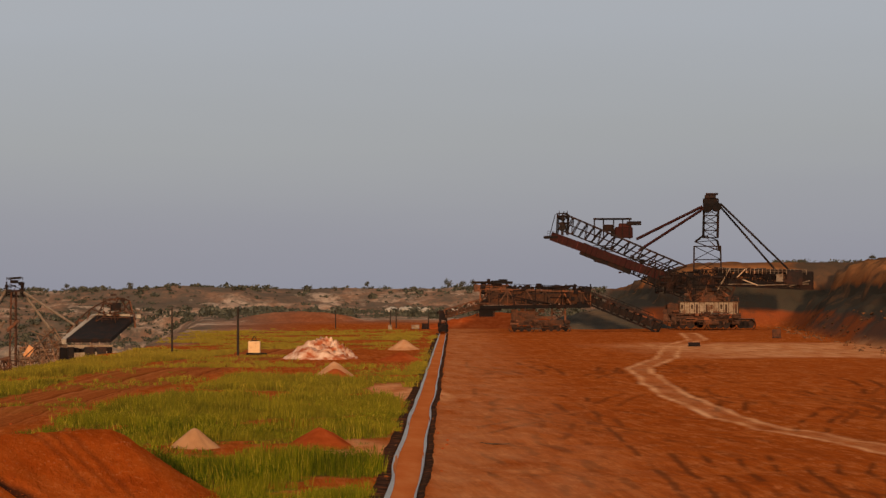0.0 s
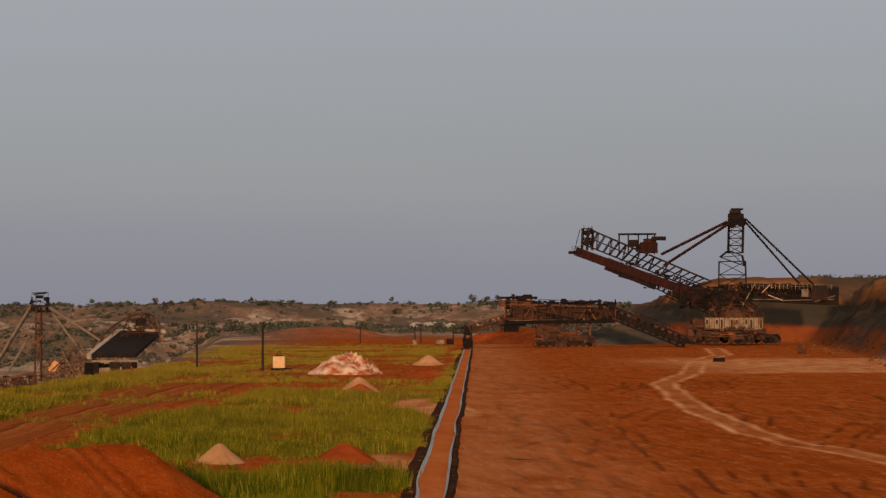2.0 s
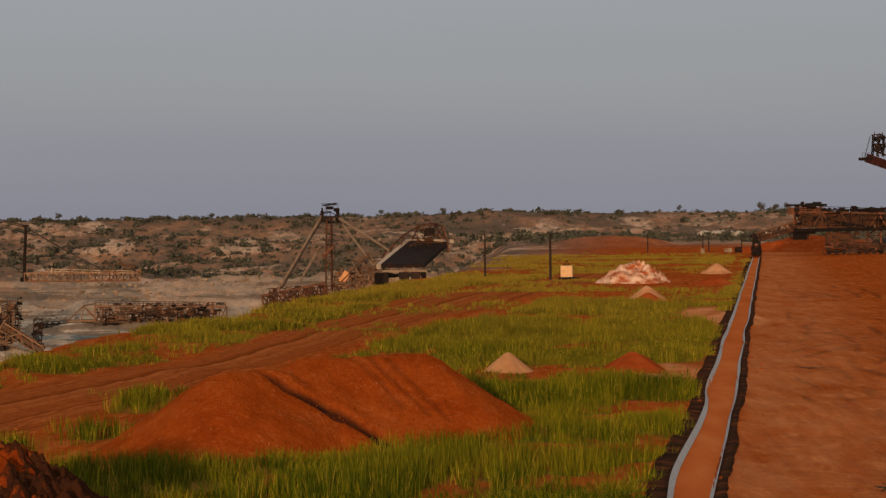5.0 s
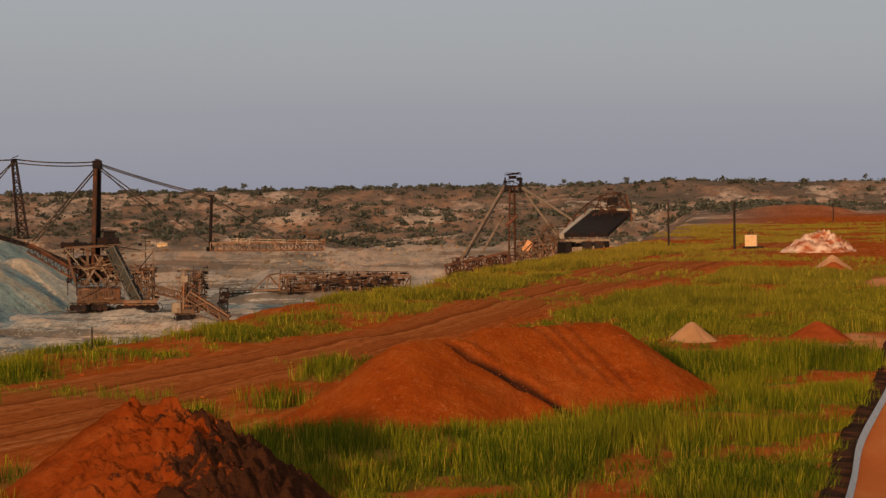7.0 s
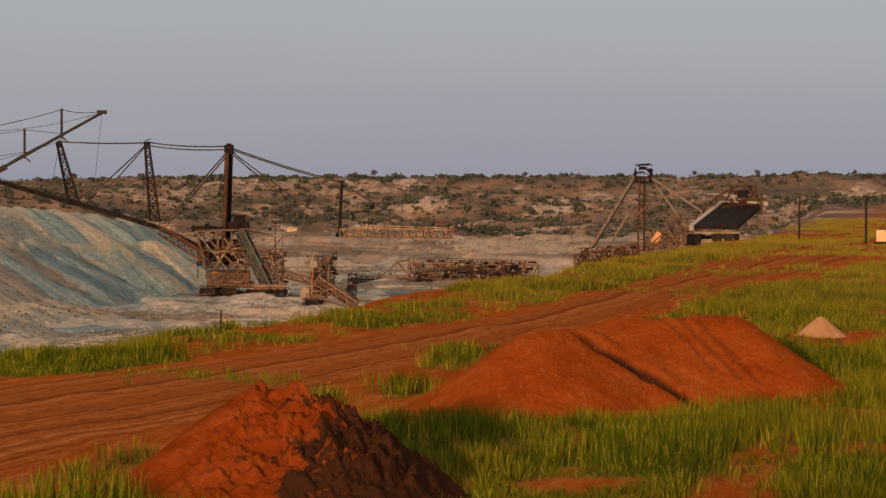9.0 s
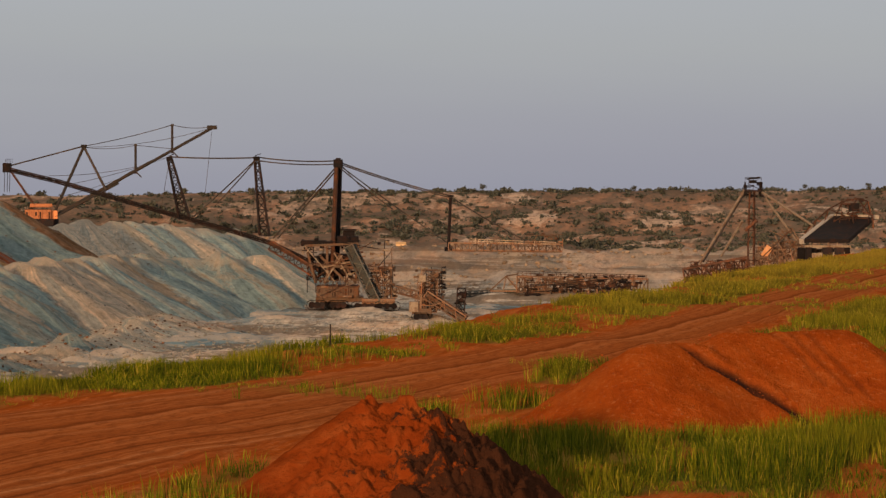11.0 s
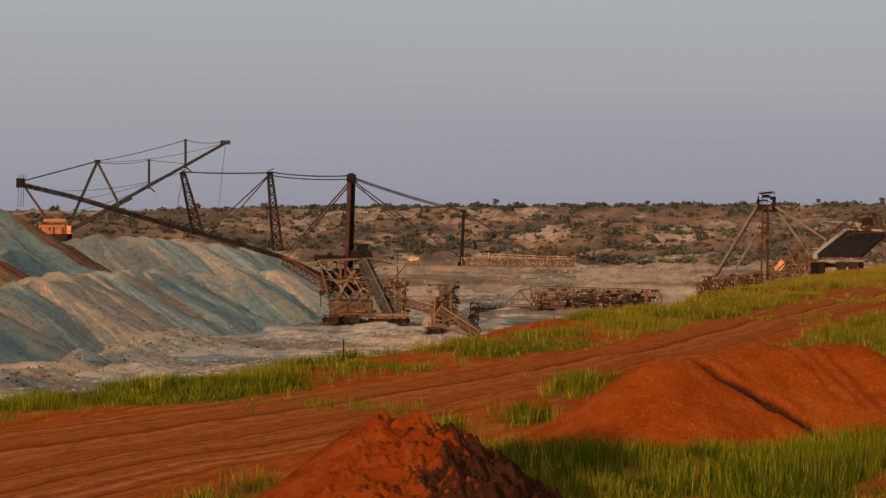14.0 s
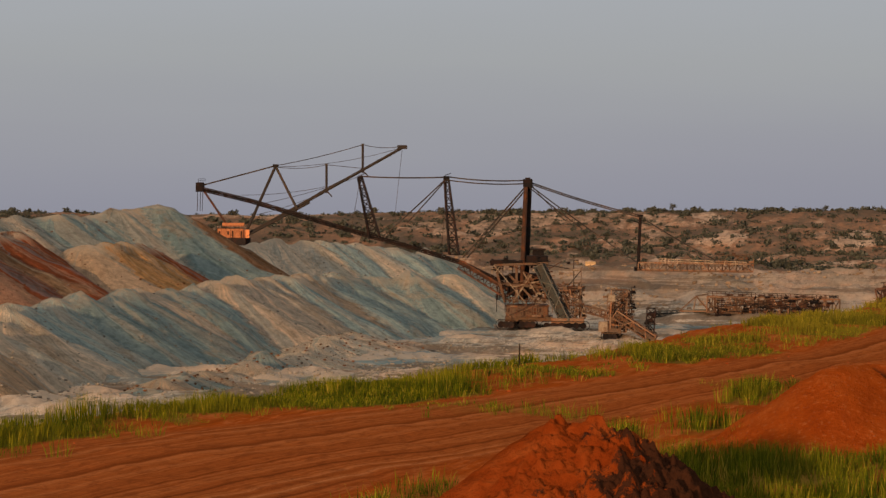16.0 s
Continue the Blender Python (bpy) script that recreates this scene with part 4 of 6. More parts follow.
def drainage_channel():
    t = thing("drainage_channel", Matrix(), "straight earth channel of orange muddy water lined with grey sheeting", "channel")
    ys = np.concatenate([np.arange(66, 200, 0.8), np.arange(200, 560, 2.5)])
    c = channel_x(ys)
    wl = 0.08 * np.sin(ys * 0.15) + 0.12 * fbm(ys, ys * 0, 0.06, 2, 71)
    wr = 0.08 * np.sin(ys * 0.14 + 1) + 0.12 * fbm(ys, ys * 0 + 9, 0.06, 2, 72)
    calm = np.clip(1.3 - ys / 230, 0.15, 1)
    wl, wr = wl * calm, wr * calm
    z0 = np.zeros_like(ys)
    part("bed", strip_mesh(ys, c - 0.78, c + 0.78, z0 - 0.16, z0 - 0.16, 0.05), MUD, t, "flat orange muddy water")
    for sgn, w, nm in ((-1, wl, 81), (1, wr, 82)):
        e = c + sgn * (0.62 + w)
        o = e + sgn * (0.17 + 0.06 * fbm(ys, ys * 0, 0.08, 2, nm))
        lip = 0.10 + 0.03 * fbm(ys, ys * 0 + 3, 0.1, 2, nm)
        a, b, za, zb = (e, o, z0 - 0.12, lip) if sgn > 0 else (o, e, lip, z0 - 0.12)
        part("liner", strip_mesh(ys, a, b, za, zb, 0.02), LINER, t, "crumpled grey plastic liner")
        p = o + sgn * ((0.66 if sgn < 0 else 0.36) + 0.14 * fbm(ys, ys * 0 + 5, 0.15, 3, nm))
        hump = 0.10 + 0.05 * fbm(ys, ys * 0 + 8, 0.12, 3, nm)
        q = p + sgn * 0.22
        m = Mesh()
        for (u, v, zu, zv) in ((o, p, lip - 0.04, hump), (p, q, hump, z0 - 0.1)):
            a, b, za, zb = (u, v, zu, zv) if sgn > 0 else (v, u, zv, zu)
            k = strip_mesh(ys, a, b, za, zb, 0.12)
            m.add(k.v, k.f)
        part("bank", m, DARK_EARTH, t, "dark crumbled earth bank", True)
    return t


drainage_channel()


# ---- poles, kiosk ----
def utility_pole(x, y, h, r, label, arm=False):
    z = ground_z(x, y)
    t = thing("utility_pole", pose(x, y, z), label, "pole", "poles on the plateau")
    m = Mesh()
    m.tube((0, 0, -0.4), (0, 0, h), r, r * 0.8, 10)
    m.tube((0, 0, h), (0, 0, h + 0.12), r * 0.8, 0.03, 10)
    part("post", m, POLE_WOOD, t)
    m = Mesh()
    m.tube((0, 0, h * 0.985), (0, 0, h * 0.995), r * 1.05, n=10)
    part("band", m, STEEL_GREY, t, "steel band")
    if arm:
        m = Mesh()
        m.beam((-0.7, 0, h - 0.5), (0.7, 0, h - 0.5), 0.12)
        part("crossarm", m, POLE_WOOD, t)
    return t


utility_pole(-1.8, 390, 6.9, 0.17, "tall dark wooden pole standing on red ground")
utility_pole(7.9, 375, 7.0, 0.20, "tall dark wooden pole beside a cream kiosk")
for px_, py_, ph in ((37.8, 637, 4.6), (50.6, 625, 4.8), (53.3, 640, 4.8), (61.5, 640, 4.0)):
    utility_pole(px_, py_, ph, 0.16, "distant dark pole on the plateau")
utility_pole(138.5, 482, 4.4, 0.16, "dark pole on top of the cut face")
utility_pole(-32.2, 137, 1.5, 0.05, "short dark marker post in the grass")


def kiosk():
    t = thing("electrical_kiosk", pose(10.3, 375, ground_z(10.3, 375), 0, 0, -6), "cream painted electrical kiosk beside a pole", "kiosk")
    m = Mesh()
    m.box((0, 0, 0.18), (2.3, 1.6, 0.36))
    part("plinth", m, STEEL_DARK, t, "dark skid frame")
    m = Mesh()
    m.box((0, 0, 1.2), (1.75, 1.3, 1.7))
    body = part("body", m, PAINT_CREAM, t)
    m = Mesh()
    m.box((0.42, -0.67, 1.2), (0.78, 0.05, 1.45))
    part("door", m, PAINT_CREAM, body)
    m = Mesh()
    m.box((-0.42, -0.67, 1.2), (0.78, 0.05, 1.45))
    part("door", m, PAINT_CREAM, body)
    m = Mesh()
    m.box((0, 0, 2.1), (1.0, 0.9, 0.14))
    m.tube((-0.35, 0, 2.15), (-0.1, 0, 2.75), 0.05)
    m.tube((0.35, 0, 2.15), (0.1, 0, 2.75), 0.05)
    m.beam((-0.15, 0, 2.75), (0.15, 0, 2.75), 0.10)
    part("insulator_frame", m, STEEL_DARK, t, "dark rusty frame on the roof")
    m = Mesh()
    m.box((1.35, 0.1, 0.16), (0.9, 0.7, 0.32))
    part("cable_box", m, STEEL_DARK, t)


kiosk()


# ---- machines ----
def wheels(m, x0, x1, z, r, n, y, w):
    for i in range(n):
        c = x0 + (x1 - x0) * (i + 0.5) / n
        m.tube((c, y - w / 2, z), (c, y + w / 2, z), r, n=12)


def crawler(parent, x0, x1, y, h, w, mat=None):
    """A crawler track: belt of pads round a row of rollers, with its side frame."""
    m = Mesh()
    r = h / 2
    n = max(10, int((x1 - x0) / 0.6))
    for i in range(n):
        for z in (0.06, h - 0.06):
            m.box((x0 + r * 0.6 + (x1 - x0 - 1.2 * r) * (i + 0.5) / n, y, z), ((x1 - x0 - 1.2 * r) / n * 0.86, w, 0.12))
    for c, s in ((x0 + r, -1), (x1 - r, 1)):
        for k in range(6):
            a = radians(-75 + 30 * k)
            m.box((c + s * r * math.cos(a) * 0.96, y, r + r * math.sin(a) * 0.96), (0.12, w, r * 0.48), (0, s * -math.degrees(a), 0))
    belt = part("crawler_track", m, mat or STEEL_DARK, parent)
    m = Mesh()
    wheels(m, x0 + r * 0.6, x1 - r * 0.6, r, r * 0.72, max(3, int((x1 - x0) / (h * 0.9))), y, w * 0.6)
    m.box(((x0 + x1) / 2, y, h * 0.55), (x1 - x0 - h, w * 0.5, h * 0.4))
    part("roller_frame", m, STEEL_DARK, belt)


def clutter(m, x0, x1, z0, z1, y0, y1, n, seed, big=2.2, thin=0.16):
    """Boxes, pipes and posts of machinery packed into a space."""
    r = random.Random(seed)
    for i in range(n):
        x, y, z = r.uniform(x0, x1), r.uniform(y0, y1), r.uniform(z0, z1)
        k = r.random()
        if k < 0.35:
            s = (r.uniform(0.4, big), r.uniform(0.4, big), r.uniform(0.3, big * 0.7))
            m.box((x, y, max(z0 + s[2] / 2, z)), s)
        elif k < 0.6:
            m.beam((x, y, z0), (x, y, z), thin)
            m.beam((x, y, z), (min(x1, x + r.uniform(0.5, 3)), y, z), thin)
        elif k < 0.8:
            m.beam((x, y, z), (r.uniform(x0, x1), y, r.uniform(z0, z1)), thin)
        else:
            m.tube((x, y, z), (min(x1, x + r.uniform(0.6, 2.5)), y, z), r.uniform(0.15, 0.45))


def house(parent, x0, x1, z0, z1, y0, y1, mat, bays, label=""):
    """A plated machine house with doors, windows and a railed roof."""
    m = Mesh()
    m.box(((x0 + x1) / 2, (y0 + y1) / 2, (z0 + z1) / 2), (x1 - x0, y1 - y0, z1 - z0))
    body = part("machine_house", m, mat, parent, label)
    m = Mesh()
    w = (x1 - x0) / bays
    for i in range(bays + 1):
        m.box((x0 + w * i, y0 - 0.06, (z0 + z1) / 2), (0.14, 0.14, (z1 - z0)))
    m.beam((x0 - 0.3, y0 - 0.1, z1 - 0.1), (x1 + 0.3, y0 - 0.1, z1 - 0.1), 0.22)
    m.rail((x0, y0, z1), (x1, y0, z1), bays)
    part("ribs", m, STEEL_RUST, body)
    for i in range(bays):
        if i % 3 != 1:
            d = Mesh()
            d.box((x0 + w * (i + 0.5), y0 - 0.04, z0 + (z1 - z0) * (0.42 if i % 2 else 0.58)), (w * 0.42, 0.12, (z1 - z0) * (0.7 if i % 2 else 0.34)))
            part("door" if i % 2 else "window", d, STEEL_RUST, body)
    return body


def stacker():
    """The bucket machine on the plateau: mast, raised boom, counterweight arm, crawlers."""
    t = thing("stacking_machine", pose(123, 596.7, 0, 0, 0, -11.65), "huge dark rusty stacking machine with raised lattice boom on crawlers", "mining machine")
    U = 609.2 / 4500

    def P(a, b, y=0.0):
        return Vector((a * U, y, b * U))
    # undercarriage
    for x0, x1, y in ((-62, -8, -5.5), (6, 52, -5.5), (-50, 8, 5.5), (20, 62, 5.5), (56, 92, -3.5)):
        crawler(t, x0 * U, x1 * U, y, 2.6, 2.4)
    m = Mesh()
    m.box(P(-2, 19), (13, 9, 1.6))
    m.box(P(-54, 22), (4, 8, 2.2))
    m.box(P(74, 14), (4.5, 5, 1.6))
    clutter(m, -66 * U, 62 * U, 14 * U, 27 * U, -6, 6, 60, 5, 1.8)
    clutter(m, -66 * U, 66 * U, 10 * U, 34 * U, -7.6, -6.6, 60, 43, 1.2)
    part("undercarriage", m, STEEL_RUST, t)
    house(t, -40 * U, 62 * U, 28 * U, 50 * U, -4.5, 4.5, STEEL_PALE, 12, "pale weathered plated house with dark doorways")
    m = Mesh()
    m.box(P(-52, 34, -1), (2.8, 6, 3.4))
    clutter(m, -64 * U, -40 * U, 28 * U, 48 * U, -4, 4, 26, 6, 1.5)
    part("side_platform", m, STEEL_RUST, t)
    m = Mesh()
    m.tube(P(10, 50), P(10, 60), 3.6, n=20)
    m.truss(P(6, 50), P(-10, 84), 6, 6, 4, 0.5, 0.25)
    m.truss(P(20, 50), P(36, 84), 6, 6, 4, 0.5, 0.25)
    clutter(m, -30 * U, 40 * U, 54 * U, 84 * U, -4, 4, 60, 7, 1.4)
    part("slew_base", m, STEEL_RUST, t)
    # the mast
    m = Mesh()
    m.truss(P(8.5, 100), P(8.5, 147), 48 * U, 5.0, 2, 0.36, 0.16, 46 * U, 5.0)
    m.truss(P(8.5, 147), P(14, 162), 5.0, 46 * U, 1, 0.36, 0.16, 4.0, 25 * U)
    m.truss(P(14, 162), P(15.5, 214), 25 * U, 4.0, 4, 0.42, 0.15, 25 * U, 3.4)
    part("mast", m, STEEL_DARK, t)
    m = Mesh()
    m.box(P(15, 221), (28 * U, 4.4, 20 * U))
    m.box(P(14, 234), (20 * U, 5.0, 5 * U))
    m.box(P(17, 239), (22 * U, 4.0, 2.5 * U))
    for y in (-2.3, 2.3):
        m.tube(P(8, 214, y - 0.3), P(8, 214, y + 0.3), 1.1, n=14)
        m.tube(P(25, 216, y - 0.3), P(25, 216, y + 0.3), 1.1, n=14)
    part("mast_head", m, STEEL_DARK, t)
    # stays
    for y in (-2.4, 2.4):
        for a, b in ((P(0, 217, y), P(-116, 160, y)), (P(2, 213, y), P(-112, 140, y))):
            m = Mesh()
            m.tube(a, b, 0.27)
            part("boom_stay", m, STEEL_MAROON, t, "red oxide painted stay")
    for a, b in ((P(31, 222, -2.4), P(152, 103, -2.4)), (P(31, 218, 2.4), P(132, 100, 2.4))):
        m = Mesh()
        m.tube(a, b, 0.24)
        m.tube(a.lerp(b, 0.46), a.lerp(b, 0.47), 0.38)
        part("back_stay", m, STEEL_DARK, t, "dark steel stay")
    # the raised boom: a plated lower girder and open lattice rails above it
    m = Mesh()
    n = 17
    for y in (-2.8, 2.8):
        lo, hi = [P(-252, 178, y), P(-60, 100, y)], [P(-240, 204, y), P(-28, 112, y)]
        mid = [lo[k].lerp(hi[k], 0.5) for k in (0, 1)]
        for line, w in ((lo, 0.34), (mid, 0.24), (hi, 0.40)):
            m.beam(line[0], line[1], w)
        for i in range(n + 1):
            a, b = lo[0].lerp(lo[1], i / n), hi[0].lerp(hi[1], i / n)
            m.beam(a, b, 0.24)
            if i < n and i % 2:
                m.beam(b, lo[0].lerp(lo[1], (i + 1) / n), 0.18)
    for i in range(0, n + 1, 2):
        c = P(-240 + 212 * i / n, 204 - 92 * i / n)
        m.beam(c + Vector((0, -2.8, 0)), c + Vector((0, 2.8, 0)), 0.22)
    boom = part("boom", m, STEEL_DARK, t, "dark open lattice boom")
    m = Mesh()
    for y in (-2.9, 2.9):
        m.beam(P(-266, 166, y), P(-64, 92, y), 0.4, 2.1)
        for i in range(24):
            c = P(-262 + 196 * i / 23, 164.5 - 72 * i / 23, y * 1.06)
            m.beam(c + Vector((-0.35, 0, -1.0)), c + Vector((0.35, 0, 1.0)), 0.2)
    part("girder", m, STEEL_MAROON, boom, "dark red plated girder with upright ribs")
    m = Mesh()
    m.beam(P(-256, 162), P(-60, 88), 5.0, 1.0)
    clutter(m, -210 * U, -150 * U, 128 * U, 152 * U, -2.6, 2.6, 24, 41, 0.9)
    clutter(m, -150 * U, -90 * U, 100 * U, 132 * U, -2.6, 2.6, 34, 42, 1.1)
    m.truss(P(-128, 112), P(-70, 84), 4.6, 2.6, 6, 0.3, 0.2)
    part("conveyor_trough", m, STEEL_DARK, boom, "dark plated trough")
    k = Mesh()
    k.beam(P(-212, 144), P(-124, 108), 5.0, 3.0)
    k.beam(P(-190, 126), P(-136, 110), 4.4, 1.4)
    k.box(P(-196, 132), (3.0, 4.6, 1.4), (0, 20, 0))
    part("drive_box", k, STEEL_DARK, boom, "dark plated box under the boom")
    m = Mesh()
    for a in (-256, -247, -238):
        for y in (-2.9, 2.9):
            m.beam(P(a, 168, y), P(a + 2, 205, y), 0.30)
    m.box(P(-246, 184), (1.5, 3, 1.8))
    m.box(P(-249, 199), (1.2, 2.4, 1.0))
    m.beam(P(-256, 205, -2.9), P(-236, 206, -2.9), 0.3)
    m.box(P(-266, 164), (3.4, 6.6, 0.6))
    m.rail(P(-272, 166, -3.2), P(-256, 166, -3.2), 3)
    m.beam(P(-268, 166, -3), P(-258, 204, -3), 0.16)
    for x, z in ((-252, 212), (-244, 210), (-238, 211)):
        m.beam(P(x, 204), P(x, z), 0.14)
    clutter(m, -258 * U, -236 * U, 178 * U, 206 * U, -3, 3, 14, 8, 0.8)
    part("boom_head", m, STEEL_DARK, boom)
    m = Mesh()
    m.box(P(-138, 172), (4.2, 3.6, 2.6))
    m.box(P(-136, 182), (3.0, 3.2, 1.6))
    part("drive_cabin", m, STEEL_MAROON, boom, "dark maroon drive cabin")
    m = Mesh()
    m.box(P(-158, 196), (9.0, 4.6, 0.35))
    part("canopy", m, STEEL_DARK, boom, "flat dark canopy")
    for x in (-190, -174, -156, -140, -128):
        for y in (-2.2, 2.2):
            m = Mesh()
            m.beam(P(x, 160, y), P(x, 196, y), 0.16)
            part("canopy_post", m, STEEL_DARK, boom)
    for c, size in ((P(-120, 188, -1), (3.4, 2.6, 0.9)), (P(-166, 180), (2.4, 3.0, 1.6)), (P(-152, 172), (2.4, 2.4, 1.8))):
        m = Mesh()
        m.box(c, size)
        part("motor_box", m, STEEL_DARK, boom)
    # centre body and counterweight arm
    m = Mesh()
    m.box(P(-62, 88), (9.0, 6, 3.6), (0, 18, 0))
    m.box(P(-30, 80), (8.0, 6, 4.4), (0, 10, 0))
    m.box(P(0, 84), (6.0, 6.5, 3.0))
    m.truss(P(-100, 104, -3.3), P(-10, 66, -3.3), 0.8, 5.2, 8, 0.3, 0.2)
    m.truss(P(-16, 92, -3.6), P(40, 92, -3.6), 0.8, 3.6, 5, 0.3, 0.2)
    clutter(m, -84 * U, 36 * U, 64 * U, 104 * U, -4.6, 4, 150, 10, 1.4)
    part("upper_body", m, STEEL_DARK, t)
    m = Mesh()
    m.truss(P(20, 94), P(176, 86), 6, 4.0, 12, 0.42, 0.26)
    m.beam(P(20, 84), P(178, 78), 5.4, 1.2)
    clutter(m, 24 * U, 178 * U, 80 * U, 106 * U, -3.4, 3.4, 190, 11, 1.4)
    arm = part("counterweight_arm", m, STEEL_DARK, t)
    m = Mesh()
    m.box(P(180, 86), (3.4, 6.5, 4.4))
    m.box(P(160, 92, -1), (4.0, 5.5, 3.6))
    part("counterweight", m, STEEL_DARK, arm)
    m = Mesh()
    for a, b in (((26, 70), (48, 108)), ((70, 88), (96, 78)), ((96, 78), (184, 80)), ((60, 92), (74, 106)), ((44, 80), (88, 80)), ((150, 76), (186, 86))):
        m.tube(P(*a, -3.6), P(*b, -3.6), 0.13)
    m.rail(P(28, 100, -3.6), P(180, 96, -3.6), 22, 1.2, 0.1)
    m.box(P(134, 91, -3.4), (1.6, 0.4, 1.8))
    part("pipework", m, STEEL_PALE, arm, "pale pipes and railings")


stacker()


def feeder_bridge():
    t = thing("conveyor_bridge", pose(79.5, 572.4, 0, 0, 0, -7.9), "rusty brown conveyor bridge on a small crawler carriage", "mining machine")
    U = 578 / 4500

    def P(a, b, y=0.0):
        return Vector((a * U, y, b * U))
    m = Mesh()
    m.truss(P(-98, 64), P(96, 58), 6, 26 * U, 12, 0.45, 0.26)
    m.box(P(-40, 62), (12, 5, 2.6))
    m.box(P(20, 60), (9, 5, 2.2))
    m.box(P(70, 60), (6, 5, 2.4))
    m.box(P(-78, 78), (8, 5, 1.6))
    part("body", m, STEEL_RUST, t)
    m = Mesh()
    clutter(m, -98 * U, 98 * U, 48 * U, 82 * U, -3.6, 3.4, 300, 15, 1.5, 0.2)
    clutter(m, -96 * U, -50 * U, 70 * U, 92 * U, -3, 3, 40, 19, 1.4, 0.2)
    part("machinery", m, STEEL_DARK, t, "dark machinery packed into the bridge")
    m = Mesh()
    m.rail(P(-96, 78, -3.2), P(96, 70, -3.2), 26, 1.2, 0.1)
    m.box(P(-76, 88), (9, 4, 0.5))
    m.beam(P(-98, 44, -3), P(96, 46, -3), 0.5, 0.8)
    part("walkway", m, STEEL_DARK, t)
    m = Mesh()
    m.truss(P(88, 62), P(219, 8), 5, 2.6, 11, 0.42, 0.24)
    m.beam(P(88, 60), P(219, 8), 3.6, 1.5)
    m.rail(P(88, 70, -2.6), P(206, 22, -2.6), 16, 1.2, 0.1)
    part("transfer_boom", m, STEEL_DARK, t)
    m = Mesh()
    m.truss(P(-160, 33), P(-94, 52), 3, 1.8, 7, 0.35, 0.2)
    m.beam(P(-160, 31), P(-94, 49), 2.4, 0.7)
    part("intake_boom", m, STEEL_RUST, t)
    m = Mesh()
    m.box(P(-164, 30), (1.6, 3, 2.2))
    for x in (-170, -158):
        for y in (-1.4, 1.4):
            m.beam(P(x, -4, y), P(x, 40, y), 0.3)
    m.box(P(-164, 8), (2.2, 3.6, 1.6))
    clutter(m, -172 * U, -156 * U, 0, 38 * U, -2, 2, 20, 16, 1.0)
    part("hopper", m, STEEL_DARK, t)
    for y in (-3.2, 3.2):
        crawler(t, -48 * U, -2 * U, y, 1.7, 1.8, STEEL_RUST)
        crawler(t, 4 * U, 62 * U, y, 1.7, 1.8, STEEL_RUST)
    m = Mesh()
    m.box(P(2, 17), (12, 5, 1.2))
    clutter(m, -46 * U, 60 * U, 8 * U, 22 * U, -4.6, -3.6, 40, 44, 1.3)
    m.box(P(8, 26), (7, 4, 0.5))
    m.truss(P(-14, 18), P(-14, 50), 3, 3, 3, 0.4, 0.22)
    m.truss(P(40, 18), P(40, 50), 3, 3, 2, 0.4, 0.22)
    m.box(P(-22, 30), (5.6, 4, 2.0))
    clutter(m, -44 * U, 14 * U, 18 * U, 38 * U, -3, 3, 34, 17, 1.3)
    part("carriage", m, STEEL_RUST, t)
    m = Mesh()
    m.box(P(-85, 40, 0), (6.2, 3, 0.6))
    for x in (-104, -96, -84, -74):
        m.beam(P(x, 46), P(x, 28), 0.25)
    m.box(P(-88, 33), (3.2, 2.5, 1.4))
    clutter(m, -104 * U, -72 * U, 26 * U, 46 * U, -2, 2, 14, 18, 1.0)
    part("hanging_platform", m, STEEL_DARK, t)


feeder_bridge()


